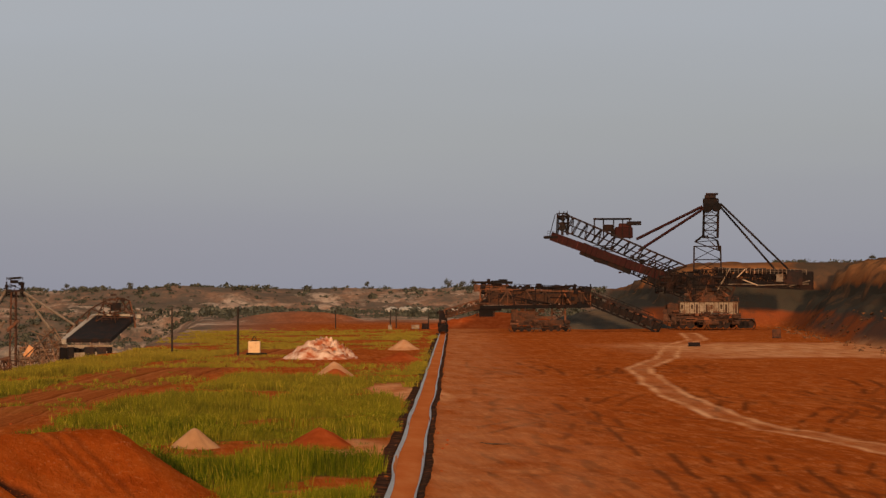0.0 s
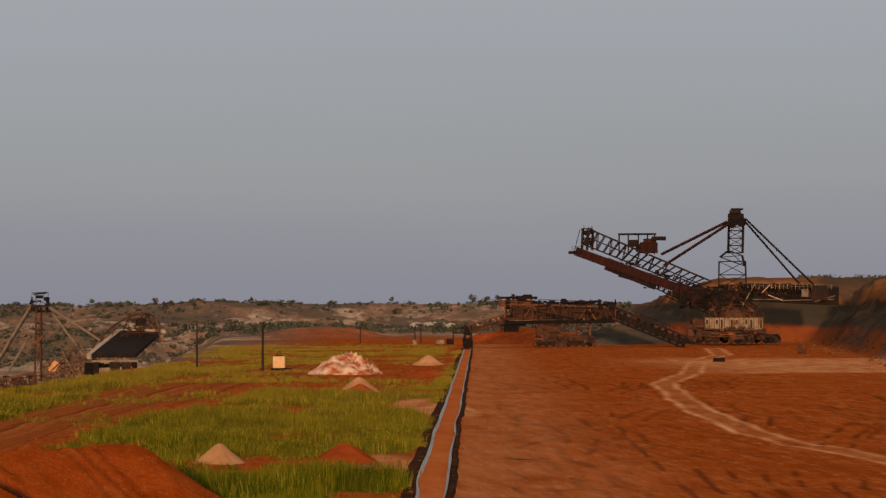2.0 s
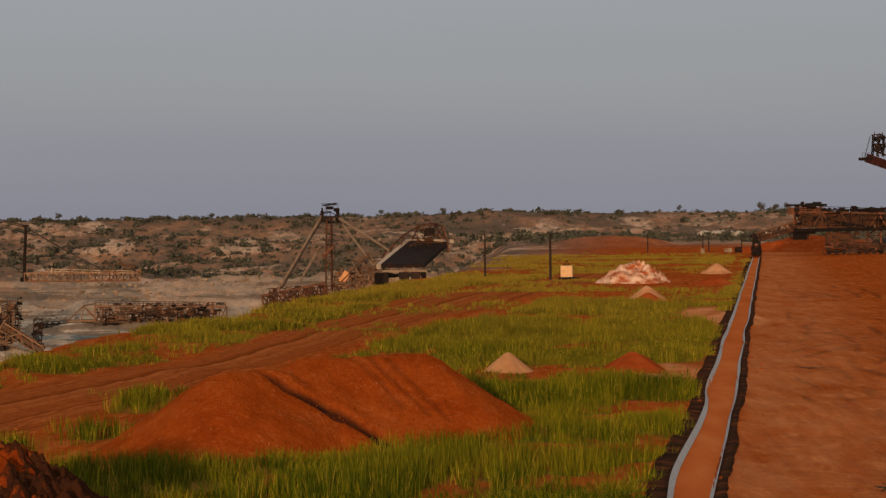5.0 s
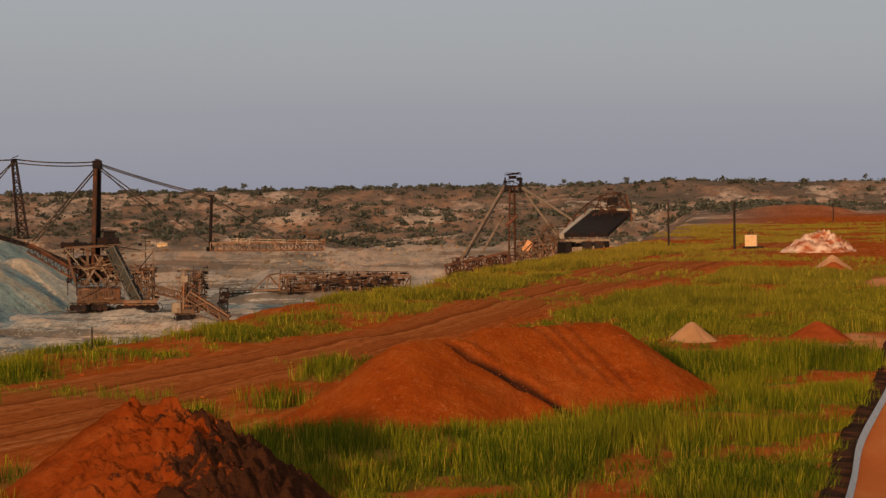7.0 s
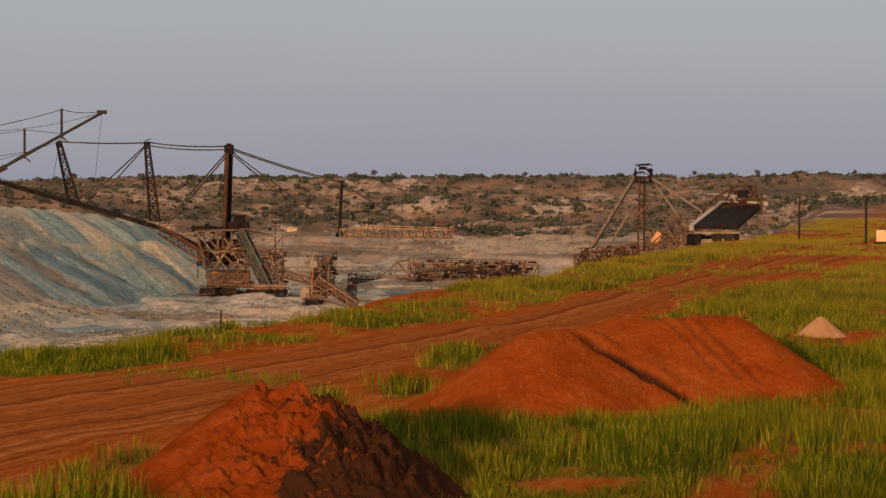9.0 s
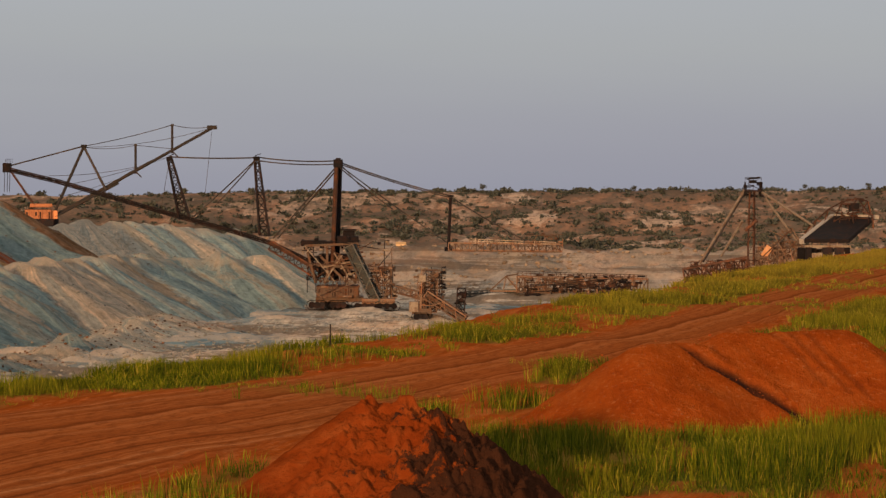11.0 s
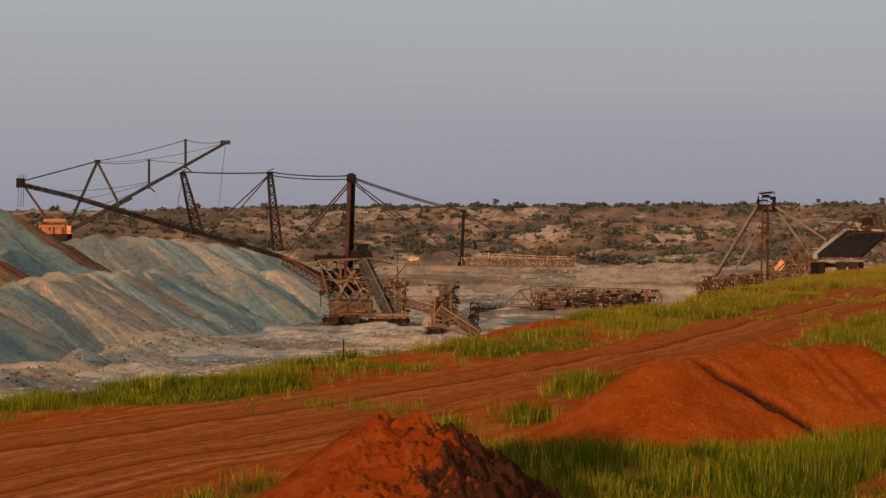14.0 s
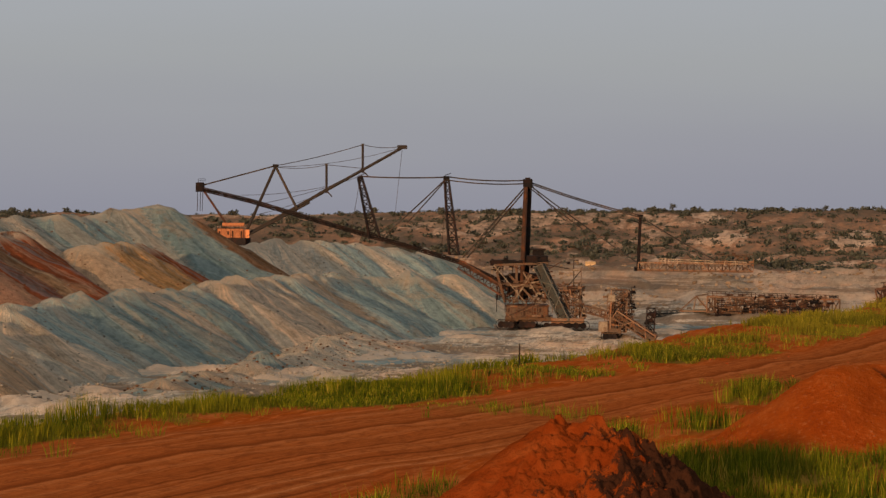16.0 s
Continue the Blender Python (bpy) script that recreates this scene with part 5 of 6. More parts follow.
def tilted_spreader():
    t = thing("tilted_excavator", pose(-42.7, 648.6, -15.5, 0, 0, 3.77), "rusty excavator with guyed mast and tilted tray in the pit", "mining machine")
    U = 650 / 4500

    def P(a, b, y=0.0):
        return Vector((a * U, y, b * U + 0.7))
    # mast
    m = Mesh()
    for x, y in ((-7, -2), (3, 2), (5, -2)):
        m.tube(P(x, 40, y), P(x * 0.7 + 1, 172, y), 0.22)
    m.truss(P(-2, 10), P(-2, 48), 4, 3, 3, 0.3, 0.2)
    for z in (60, 80, 100, 120, 140, 158):
        m.beam(P(-6, z, -2), P(4, z, 2), 0.16)
        m.beam(P(-6, z, -2), P(4, z + 20, -2), 0.14)
    m.tube(P(8, 118, -2.2), P(-12, 100, -2.2), 0.42)
    m.rail(P(-8, 112, -2.4), P(10, 112, -2.4), 4, 1.1, 0.12)
    part("mast", m, STEEL_RUST, t)
    m = Mesh()
    m.box(P(1, 186), (2.0, 3.0, 0.8))
    m.box(P(2, 192), (3.4, 3.2, 0.4), (0, -8, 0))
    m.rail(P(-12, 188, -2.2), P(16, 188, -2.2), 4, 0.8, 0.12)
    for x in (-12, 15):
        m.tube(P(x, 178, -2.4), P(x, 178, 2.4), 0.5)
        m.beam(P(x, 160, -2), P(x, 186, -2), 0.4)
    m.beam(P(-14, 170, -2.4), P(18, 170, -2.4), 0.5)
    clutter(m, -15 * U, 19 * U, 164 * U, 190 * U, -2.4, 2.4, 18, 21, 0.8)
    part("mast_head", m, STEEL_DARK, t)
    for a, b in ((P(-13, 172, -2), P(-92, 40, -2)), (P(-16, 118, 2), P(-54, 54, 2)), (P(17, 168, -2), P(105, 110, -2)), (P(17, 166, 2), P(83, 76, 2)), (P(-10, 172, 2), P(-86, 44, 2))):
        m = Mesh()
        m.tube(a, b, 0.32)
        part("stay", m, STEEL_STAY, t, "weathered pale tubular stay")
    m = Mesh()
    m.truss(P(-118, 20), P(-4, 42), 4, 24 * U, 9, 0.5, 0.34)
    m.beam(P(-118, 12), P(-4, 30), 3.4, 1.6)
    clutter(m, -118 * U, -4 * U, 10 * U, 54 * U, -2.6, 2.6, 130, 22, 1.2)
    part("rear_boom", m, STEEL_RUST, t)
    m = Mesh()
    clutter(m, 8 * U, 96 * U, 40 * U, 86 * U, -4, 4, 150, 23, 0.8, 0.16)
    for (a, b), (c, d) in (((10, 46), (70, 104)), ((30, 44), (92, 92)), ((70, 104), (96, 60)), ((40, 92), (64, 46)), ((52, 100), (84, 58))):
        m.beam(P(a, b, -3.4), P(c, d, -3.4), 0.3)
        m.beam(P(a, b, 3.4), P(c, d, 3.4), 0.3)
    clutter(m, 30 * U, 76 * U, 60 * U, 108 * U, -3, 3, 40, 27, 0.6, 0.14)
    m.truss(P(8, 44), P(90, 62), 6, 26 * U, 8, 0.3, 0.18)
    part("superstructure", m, STEEL_DUSTY, t)
    m = Mesh()
    m.box(P(26, 64, -3), (1.7, 1.0, 3.0), (0, 32, 0))
    part("hood", m, HEAP_TAN, t, "peach coloured sheet-metal hood")
    # the tilted tray that points to the viewer
    m = Mesh()
    tl, tr, br, bl = P(144, 121, 6), P(214, 118, 6), P(166, 80, -9), P(88, 80, -9)
    up = Vector((0, 0, 1.0))
    m.add([tl, tr, br, bl, tl + up, tr + up, br + up, bl + up], [(0, 1, 2, 3), (7, 6, 5, 4), (0, 4, 5, 1), (1, 5, 6, 2), (2, 6, 7, 3), (3, 7, 4, 0)])
    tray = part("tray", m, STEEL_DARK, t, "dark underside of a tilted tray")
    m = Mesh()
    m.beam(tl + Vector((-0.4, 0, 0.5)), bl + Vector((-0.4, 0, 0.3)), 1.2, 1.3)
    part("side_plate", m, PLATE, tray, "pale side plate")
    m = Mesh()
    m.beam(tl + up * 0.7, tr + up * 0.9 + Vector((1.2, 0, 0)), 0.9, 1.0)
    part("edge_plate", m, PLATE, tray, "pale edge plate")
    m = Mesh()
    for k in (0.15, 0.35, 0.55, 0.75, 0.92):
        m.beam(tl.lerp(tr, k) - up * 0.15, bl.lerp(br, k) - up * 0.15, 0.35, 0.5)
    for k in (0.3, 0.6, 0.9):
        m.beam(tl.lerp(bl, k) - up * 0.2, tr.lerp(br, k) - up * 0.2, 0.3, 0.4)
    part("ribs", m, STEEL_STAY, tray)
    m = Mesh()
    m.beam(P(92, 74, -8), P(170, 74, -8), 0.8, 0.6)
    m.beam(P(96, 58, -9.2), P(176, 62, -9.2), 0.4, 1.2)
    part("crossbeam", m, STEEL_PALE, t, "pale weathered crossbeam")
    m = Mesh()
    for x, w in ((98, 1.2), (130, 2.2), (150, 2.0), (164, 1.0)):
        m.box(P(x, 58, -8), (w * 1.3, 3, 4.2))
    m.box(P(118, 34, -7), (12, 5, 2.0))
    m.box(P(132, 50, -2), (8, 2, 5.4))
    m.box(P(96, 58, -4), (5, 4, 3.6))
    m.box(P(140, 30, -7), (9, 5, 2.0))
    clutter(m, 78 * U, 176 * U, 22 * U, 66 * U, -9, -3, 46, 24, 1.4)
    part("support", m, STEEL_DARK, t)
    m = Mesh()
    pts = [(92, 96), (112, 118), (134, 138), (158, 151), (184, 157), (202, 152), (208, 128)]
    for y in (2, 6):
        for (a, b), (c, d) in zip(pts, pts[1:]):
            m.beam(P(a, b, y), P(c, d, y), 0.28)
            m.beam(P(a + 8, b - 22, y), P(c, d, y), 0.22)
            m.beam(P(a, b, y), P(c + 4, d - 24, y), 0.22)
            m.beam(P(a + 8, b - 22, y), P(c + 4, d - 24, y), 0.3)
    clutter(m, 150 * U, 206 * U, 118 * U, 168 * U, 1, 7, 34, 25, 0.7, 0.16)
    part("raised_boom", m, STEEL_RUST, t)
    m = Mesh()
    m.box(P(178, 142, 3), (2.6, 3, 2.0))
    m.box(P(190, 154, 3), (1.2, 2, 1.0))
    part("drive_unit", m, STEEL_DARK, t)


tilted_spreader()


def pit_spreader():
    t = thing("long_boom_spreader", pose(-154, 682.8, -22.9, 0, 0, 12.71), "large rusty spreader with guyed masts and a long discharge boom", "mining machine")
    U = 700 / 4500

    def P(a, b, y=0.0):
        return Vector((a * U, y, b * U))
    # crawlers and lower deck
    for x0, x1, y, h in ((-82, -46, -6, 2.6), (-46, -8, -6, 2.6), (-4, 82, -10, 2.4), (-60, -10, 6, 2.6), (10, 70, 5, 2.4)):
        crawler(t, x0 * U, x1 * U, y, h, 2.6)
    house(t, -64 * U, 10 * U, 22 * U, 42 * U, -7, 6, STEEL_DUSTY, 8, "rusty plated lower house")
    m = Mesh()
    m.box(P(-24, 18), (13, 12, 1.4))
    m.box(P(44, 16, -8), (9, 5, 1.4))
    clutter(m, -66 * U, 12 * U, 18 * U, 48 * U, -8, -7, 22, 31, 1.0)
    part("lower_deck", m, STEEL_DUSTY, t)
    for y in (-5, 5):
        for a, b in (((-84, 112), (8, 116)), ((-66, 46), (-84, 112)), ((-52, 46), (-24, 96)), ((-24, 96), (4, 46)), ((-60, 96), (-10, 46)), ((4, 46), (8, 116)), ((-46, 46), (-46, 112)), ((-66, 78), (2, 74))):
            m = Mesh()
            m.beam(P(*a, y), P(*b, y), 0.62)
            part("gantry_beam", m, STEEL_DUSTY, t)
    for x, z in ((-84, 112), (8, 116), (-46, 112), (-24, 96), (-60, 80)):
        m = Mesh()
        m.beam(P(x, z, -5), P(x, z, 5), 0.5)
        part("gantry_beam", m, STEEL_DUSTY, t)
    for a, b in (((-50, 50), (-20, 96)), ((-16, 52), (2, 66)), ((-34, 100), (-8, 56)), ((-54, 74), (-6, 84))):
        m = Mesh()
        m.beam(P(*a, -5.4), P(*b, -5.4), 0.42)
        part("brace", m, STEEL_PALE, t, "pale diagonal brace")
    # the first, largest box is an added dark fill for the gantry's shaded depth
    for c, s in ((P(-34, 78, 1), (9, 6, 6)), (P(-70, 116), (7, 6, 1.6)), (P(-10, 120), (6, 6, 2.8))):
        m = Mesh()
        m.box(c, s)
        part("dark_box", m, STEEL_DARK, t)
    for i in range(60):
        m = Mesh()
        clutter(m, -90 * U, 14 * U, 50 * U, 126 * U, -4, 4, 1, 320 + i, 1.4, 0.2)
        part("machine_fitting", m, STEEL_DARK, t)
    m = Mesh()
    m.box(P(-8, 130, 1), (3.2, 3, 2.6))
    m.box(P(-8, 140, 1), (4.2, 4, 0.4))
    part("operator_cabin", m, STEEL_DARK, t)
    for i in range(46):
        m = Mesh()
        clutter(m, -88 * U, 70 * U, 30 * U, 122 * U, -6.4, -5.2, 1, 520 + i, 1.1, 0.22)
        part("machine_fitting", m, (STEEL_DUSTY, STEEL_RUST, STEEL_PALE, STEEL_DARK)[i % 4], t)
    for y in (-5.6, 5.6):
        m = Mesh()
        m.rail(P(-66, 44, y), P(10, 44, y), 10, 1.2, 0.14)
        part("railing", m, STEEL_DUSTY, t)
    # masts
    m = Mesh()
    m.tube(P(-38, 50, -3), P(-30, 258, -1.2), 0.62, n=10)
    part("mast_leg", m, STEEL_RUST, t, "rust red mast leg")
    m = Mesh()
    m.tube(P(-30, 50, 3), P(-24, 258, 1.2), 0.70, n=10)
    for k in range(9):
        z = 70 + 20 * k
        m.beam(P(-36 + (z - 50) * 0.038, z, -2), P(-36 + (z - 50) * 0.038, z + 10, 2), 0.3)
    m.box(P(-27, 257), (2.6, 4, 2.2))
    m.box(P(-27, 264), (1.4, 2, 0.8))
    part("main_mast", m, STEEL_DARK, t, "tall dark main mast")
    for top, base, w, nm in (((-171, 266), (-157, 130), 2.6, 9), ((-324, 265), (-298, 160), 2.8, 8)):
        m = Mesh()
        m.truss(P(*base), P(*top), w, w, nm, 0.5, 0.26, 1.1, 1.1)
        m.box(P(top[0], top[1]), (1.6, 2.2, 0.9))
        m.beam(P(top[0] - 3, top[1] + 4), P(top[0] + 8, top[1] + 8), 0.2)
        part("boom_mast", m, STEEL_DARK, t, "dark lattice boom mast")
    m = Mesh()
    m.tube(P(168, 104), P(172, 198), 0.5, 0.42, 10)
    m.box(P(172, 200), (1.6, 2.0, 0.6))
    m.box(P(168, 106), (2.0, 2.6, 1.2))
    part("bridge_post", m, STEEL_DARK, t)
    # ropes
    for a, b, r, s in (((-27, 262), (-171, 268), 0.22, 0.6), ((-27, 256), (-171, 262), 0.2, 0.6), ((-171, 267), (-324, 268), 0.24, 0.3), ((-27, 260), (172, 200), 0.22, 0.5),
                       ((-27, 257), (172, 197), 0.2, 0.5), ((-28, 254), (-142, 124), 0.26, 0), ((-28, 248), (-134, 124), 0.24, 0), ((-172, 264), (-285, 160), 0.22, 0.2),
                       ((-172, 262), (-240, 186), 0.2, 0.2), ((-25, 254), (165, 118), 0.2, 0.3), ((-25, 250), (70, 176), 0.2, 0.2), ((172, 198), (308, 120), 0.2, 0.4),
                       ((-170, 262), (-178, 150), 0.08, 0), ((-324, 262), (-340, 168), 0.08, 0), ((-27, 262), (40, 190), 0.1, 0.5)):
        m = Mesh()
        m.cable(P(*a, 0.8 if r > 0.21 else -0.8), P(*b, 0.8 if r > 0.21 else -0.8), r * 0.85, s)
        part("rope", m, STEEL_SLATE, t)
    # the discharge boom, slightly sagging
    m = Mesh()
    line = [(-608, 245), (-520, 224), (-420, 195), (-320, 166), (-220, 139), (-146, 116), (-90, 90), (-50, 66)]
    for i, (a, b) in enumerate(zip(line, line[1:])):
        m.truss(P(*a), P(*b), 2.0, 1.0, 6, 0.28, 0.16)
        m.beam(P(*a), P(*b), 1.5, 0.55)
    boom = part("discharge_boom", m, STEEL_DARK, t, "long dark lattice discharge boom")
    m = Mesh()
    m.box(P(-609, 248), (2.2, 2.6, 2.6))
    for x in (-613, -608, -604):
        m.beam(P(x, 246), P(x - 1, 206), 0.14)
    m.rail(P(-612, 256), P(-600, 256), 3)
    part("boom_head", m, STEEL_DARK, boom)
    m = Mesh()
    m.beam(P(-148, 118), P(-52, 62), 2.6, 1.0)
    m.truss(P(-146, 112), P(-52, 54), 3, 2.4, 8, 0.4, 0.24)
    part("lower_boom", m, STEEL_RUST, t)
    # the inclined feed conveyor
    m = Mesh()
    m.truss(P(-6, 112, -7), P(42, 14, -9), 3, 2.4, 8, 0.36, 0.24)
    m.beam(P(-6, 112, -7), P(42, 14, -9), 2.2, 1.5)
    part("feed_conveyor", m, STEEL_GREY, t, "grey inclined feed conveyor")
    m = Mesh()
    clutter(m, 26 * U, 76 * U, 14 * U, 82 * U, -8, 0, 80, 33, 1.5, 0.22)
    m.truss(P(54, 14, -4), P(54, 70, -4), 4, 4, 4, 0.35, 0.22)
    m.truss(P(74, 36, -4), P(130, 22, -6), 2.4, 1.8, 6, 0.35, 0.2)
    part("transfer_tower", m, STEEL_DUSTY, t)
    m = Mesh()
    m.truss(P(168, 110), P(366, 108), 3, 2.2, 16, 0.34, 0.2)
    m.beam(P(168, 104), P(370, 102), 2.4, 0.5)
    part("bridge", m, STEEL_DUSTY, t)
    m = Mesh()
    m.rail(P(205, 116, -1.6), P(300, 112, -1.6), 18, 1.3, 0.16)
    m.rail(P(320, 112, -1.6), P(358, 110, -1.6), 8, 1.3, 0.16)
    part("bridge_railing", m, STEEL_PALE, t, "pale bridge railing")
    m = Mesh()
    clutter(m, 300 * U, 372 * U, 104 * U, 134 * U, -2, 2, 36, 34, 1.3, 0.2)
    part("bridge_head", m, STEEL_DUSTY, t)


pit_spreader()


def small_loader():
    t = thing("transfer_loader", pose(-122.8, 628.1, -23.2, 0, 0, 11.06), "small rusty transfer loader on crawlers on the pit floor", "mining machine")
    U = 640 / 4500

    def P(a, b, y=0.0):
        return Vector((a * U, y, b * U))
    for y in (-2.4, 2.4):
        crawler(t, -26 * U, 6 * U, y, 2.2, 1.6)
    m = Mesh()
    m.box(P(-8, 18), (5, 5, 1.4))
    m.truss(P(4, 16), P(6, 90), 4, 4.6, 6, 0.34, 0.2)
    clutter(m, -20 * U, 30 * U, 18 * U, 90 * U, -2.5, 2.5, 70, 35, 1.2, 0.2)
    part("tower", m, STEEL_DUSTY, t)
    m = Mesh()
    clutter(m, -16 * U, 34 * U, 20 * U, 96 * U, -3.2, 2.8, 60, 46, 0.8, 0.16)
    part("machinery", m, STEEL_DARK, t, "dark machinery in the tower")
    m = Mesh()
    m.box(P(-7, 76, -2.4), (1.8, 1.4, 1.6))
    part("cabin", m, STEEL_PALE, t, "pale cabin")
    m = Mesh()
    m.box(P(-22, 26, -2), (2.4, 2.2, 2.6))
    part("switch_cabinet", m, STEEL_PALE, t, "pale switch cabinet")
    m = Mesh()
    m.truss(P(0, 48, -2), P(68, 4, -4), 2.4, 2.0, 7, 0.32, 0.2)
    m.beam(P(0, 48, -2), P(68, 4, -4), 1.8, 0.8)
    part("loading_arm", m, STEEL_DUSTY, t)
    m = Mesh()
    m.truss(P(60, 8), P(62, 58), 2, 2, 4, 0.3, 0.18)
    clutter(m, 50 * U, 72 * U, 8 * U, 50 * U, -1.6, 1.6, 22, 36, 1.0, 0.18)
    part("end_tower", m, STEEL_DARK, t)


small_loader()


def floor_bridge():
    t = thing("pit_conveyor_bridge", pose(-110, 792.4, -24.2, 0, 0, 7.9), "long rusty conveyor bridge lying along the pit floor", "mining machine")
    U = 800 / 4500

    def P(a, b, y=0.0):
        return Vector((a * U, y, b * U))
    m = Mesh()
    m.truss(P(-88, 26), P(143, 22), 5, 28 * U, 18, 0.42, 0.28)
    clutter(m, -88 * U, 120 * U, 10 * U, 44 * U, -2.8, 2.8, 170, 37, 1.7, 0.26)
    part("body", m, STEEL_DUSTY, t)
    m = Mesh()
    for y in (-2, 2):
        m.beam(P(-136, 14, y), P(-107, 40, y), 0.4)
        m.beam(P(-107, 40, y), P(-84, 14, y), 0.4)
        m.beam(P(-136, 14, y), P(-84, 14, y), 0.4)
        m.beam(P(-107, 40, y), P(-112, 14, y), 0.3)
        m.beam(P(-107, 40, y), P(-86, 44, y), 0.3)
    part("end_frame", m, STEEL_DUSTY, t)
    m = Mesh()
    m.truss(P(-182, 8), P(-86, 12), 3, 1.6, 9, 0.32, 0.2)
    m.beam(P(-182, 8), P(-86, 12), 2.4, 0.5)
    for x in (-180, -140, -100):
        m.beam(P(x, -2), P(x, 8), 0.5)
    part("feed_belt", m, STEEL_GREY, t)
    m = Mesh()
    clutter(m, -88 * U, 138 * U, 8 * U, 42 * U, -3.6, -2.9, 70, 45, 1.1, 0.2)
    part("machinery", m, STEEL_DARK, t, "dark machinery in the bridge")
    for x in (-60, 10, 90):
        m = Mesh()
        m.box(P(x, 4), (5, 6, 2.4))
        m.truss(P(x, 4), P(x, 16), 3, 3, 1, 0.4, 0.25)
        part("support", m, STEEL_DARK, t)
    m = Mesh()
    m.rail(P(-86, 42, -2.8), P(140, 36, -2.8), 30, 1.3, 0.16)
    for k in range(9):
        m.box(P(24 + 12.5 * k + 4 * math.sin(k * 2.3), 24 + 3 * math.sin(k * 1.7), -2.9), (1.1 + 0.5 * math.sin(k * 3.1), 0.2, 2.2 + 0.9 * math.cos(k * 2.1)))
    part("cladding", m, STEEL_RUST, t, "red-brown cladding panels and rail")


floor_bridge()


def dragline():
    t = thing("walking_dragline", pose(-348.2, 990.6, -3.0, 0, 0, 19.37), "walking dragline with orange house and long guyed boom", "mining machine")
    U = 1050 / 4500

    def P(a, b, y=0.0):
        return Vector((a * U, y, b * U + 1.0))
    m = Mesh()
    m.tube((-6, 0, -3), (-6, 0, 1.2), 7.5, n=24)
    m.box((-6, -8, -0.4), (11, 2.4, 3))
    part("base", m, STEEL_DARK, t)
    house(t, -52 * U, -6 * U, 2 * U, 22 * U, -6, 6, PAINT_ORANGE, 6, "orange plated machine house")
    m = Mesh()
    m.box(P(-24, 24), (9, 8, 1.4))
    m.box(P(-2, 8, -3), (3, 3, 3.4))
    part("roof_house", m, PAINT_ORANGE, t)
    for y in (-3, 3):
        m = Mesh()
        m.beam(P(-34, 22, y), P(-82, 92, y * 0.3), 0.6, 0.8)
        part("rear_mast", m, STEEL_RUST, t, "rust brown rear mast leg")
    m = Mesh()
    m.box(P(-82, 92), (2.6, 3, 2.0))
    part("mast_cap", m, STEEL_DARK, t)
    m = Mesh()
    a, b = P(0, 6), P(276, 162)
    m.tube(a, b, 0.75, 0.6, 10)
    for y in (-2.6, 2.6):
        m.tube(P(0, 4, y * 1.6), a.lerp(b, 0.4) + Vector((0, y * 0.5, -1.2)), 0.42)
    for k in range(1, 12):
        p = a.lerp(b, k / 12)
        m.beam(p + Vector((0, -1.6, -0.6)), p + Vector((0, 1.6, -0.6)), 0.28)
    m.box(P(274, 162), (4.0, 2.6, 1.6))
    part("boom", m, STEEL_SLATE, t, "grey tubular boom")
    m = Mesh()
    for y in (-2.6, 2.6):
        m.tube(P(0, 14, y * 1.4), P(50, 127, y * 0.3), 0.6)
        m.tube(P(50, 127, y * 0.3), P(88, 52, y), 0.5)
    m.box(P(50, 128), (2.4, 3, 1.2))
    part("a_frame", m, STEEL_SLATE, t)
    for x, z0, z1 in ((140, 80, 130), (204, 116, 166)):
        m = Mesh()
        m.tube(P(x, z0), P(x, z1), 0.5)
        m.box(P(x, z1), (1.2, 1.6, 0.8))
        m.beam(P(x, z0 + 4), P(x + 10, z0 - 6), 0.5)
        part("boom_strut", m, STEEL_SLATE, t)
    for p, q, r, s in (((-82, 92), (50, 128), 0.3, 0), ((50, 128), (204, 166), 0.16, 0.6), ((50, 126), (140, 130), 0.12, 1), ((140, 130), (204, 124), 0.12, 0), ((204, 166), (276, 164), 0.14, 1),
                       ((50, 126), (276, 162), 0.1, 2), ((88, 56), (204, 120), 0.1, -1), ((-10, 76), (140, 92), 0.1, 1), ((10, 40), (140, 84), 0.1, 1), ((274, 160), (262, 46), 0.08, 0), ((20, 60), (204, 112), 0.1, 1)):
        m = Mesh()
        m.cable(P(*p), P(*q), r, s)
        part("rope", m, STEEL_SLATE, t)


dragline()


# ---- small things ----
def skid_box(x, y, w, h, mat, label, name="skid_box"):
    t = thing(name, pose(x, y, ground_z(x, y), 0, 0, -8), label, "box")
    m = Mesh()
    m.box((0, 0, h / 2 + 0.12), (w, w * 0.6, h))
    part("body", m, mat, t)
    m = Mesh()
    for s in (-1, 1):
        m.beam((-w * 0.55, s * w * 0.22, 0.08), (w * 0.55, s * w * 0.22, 0.08), 0.18)
    part("skid", m, STEEL_DARK, t)


skid_box(85.2, 420.6, 1.9, 0.55, STEEL_DARK, "low dark steel skid box on the graded ground")
skid_box(113.6, 481, 1.6, 1.6, STEEL_RUST, "small rusty machine by the foot of the cut face")
skid_box(57.0, 627, 1.9, 1.0, STEEL_PALE, "pale metal box on the plateau near poles")
skid_box(59.6, 628, 1.8, 1.3, STEEL_DARK, "dark metal cabin on the plateau near poles")
skid_box(49.5, 612, 0.9, 1.2, STEEL_PALE, "small pale cabinet beside a pole")


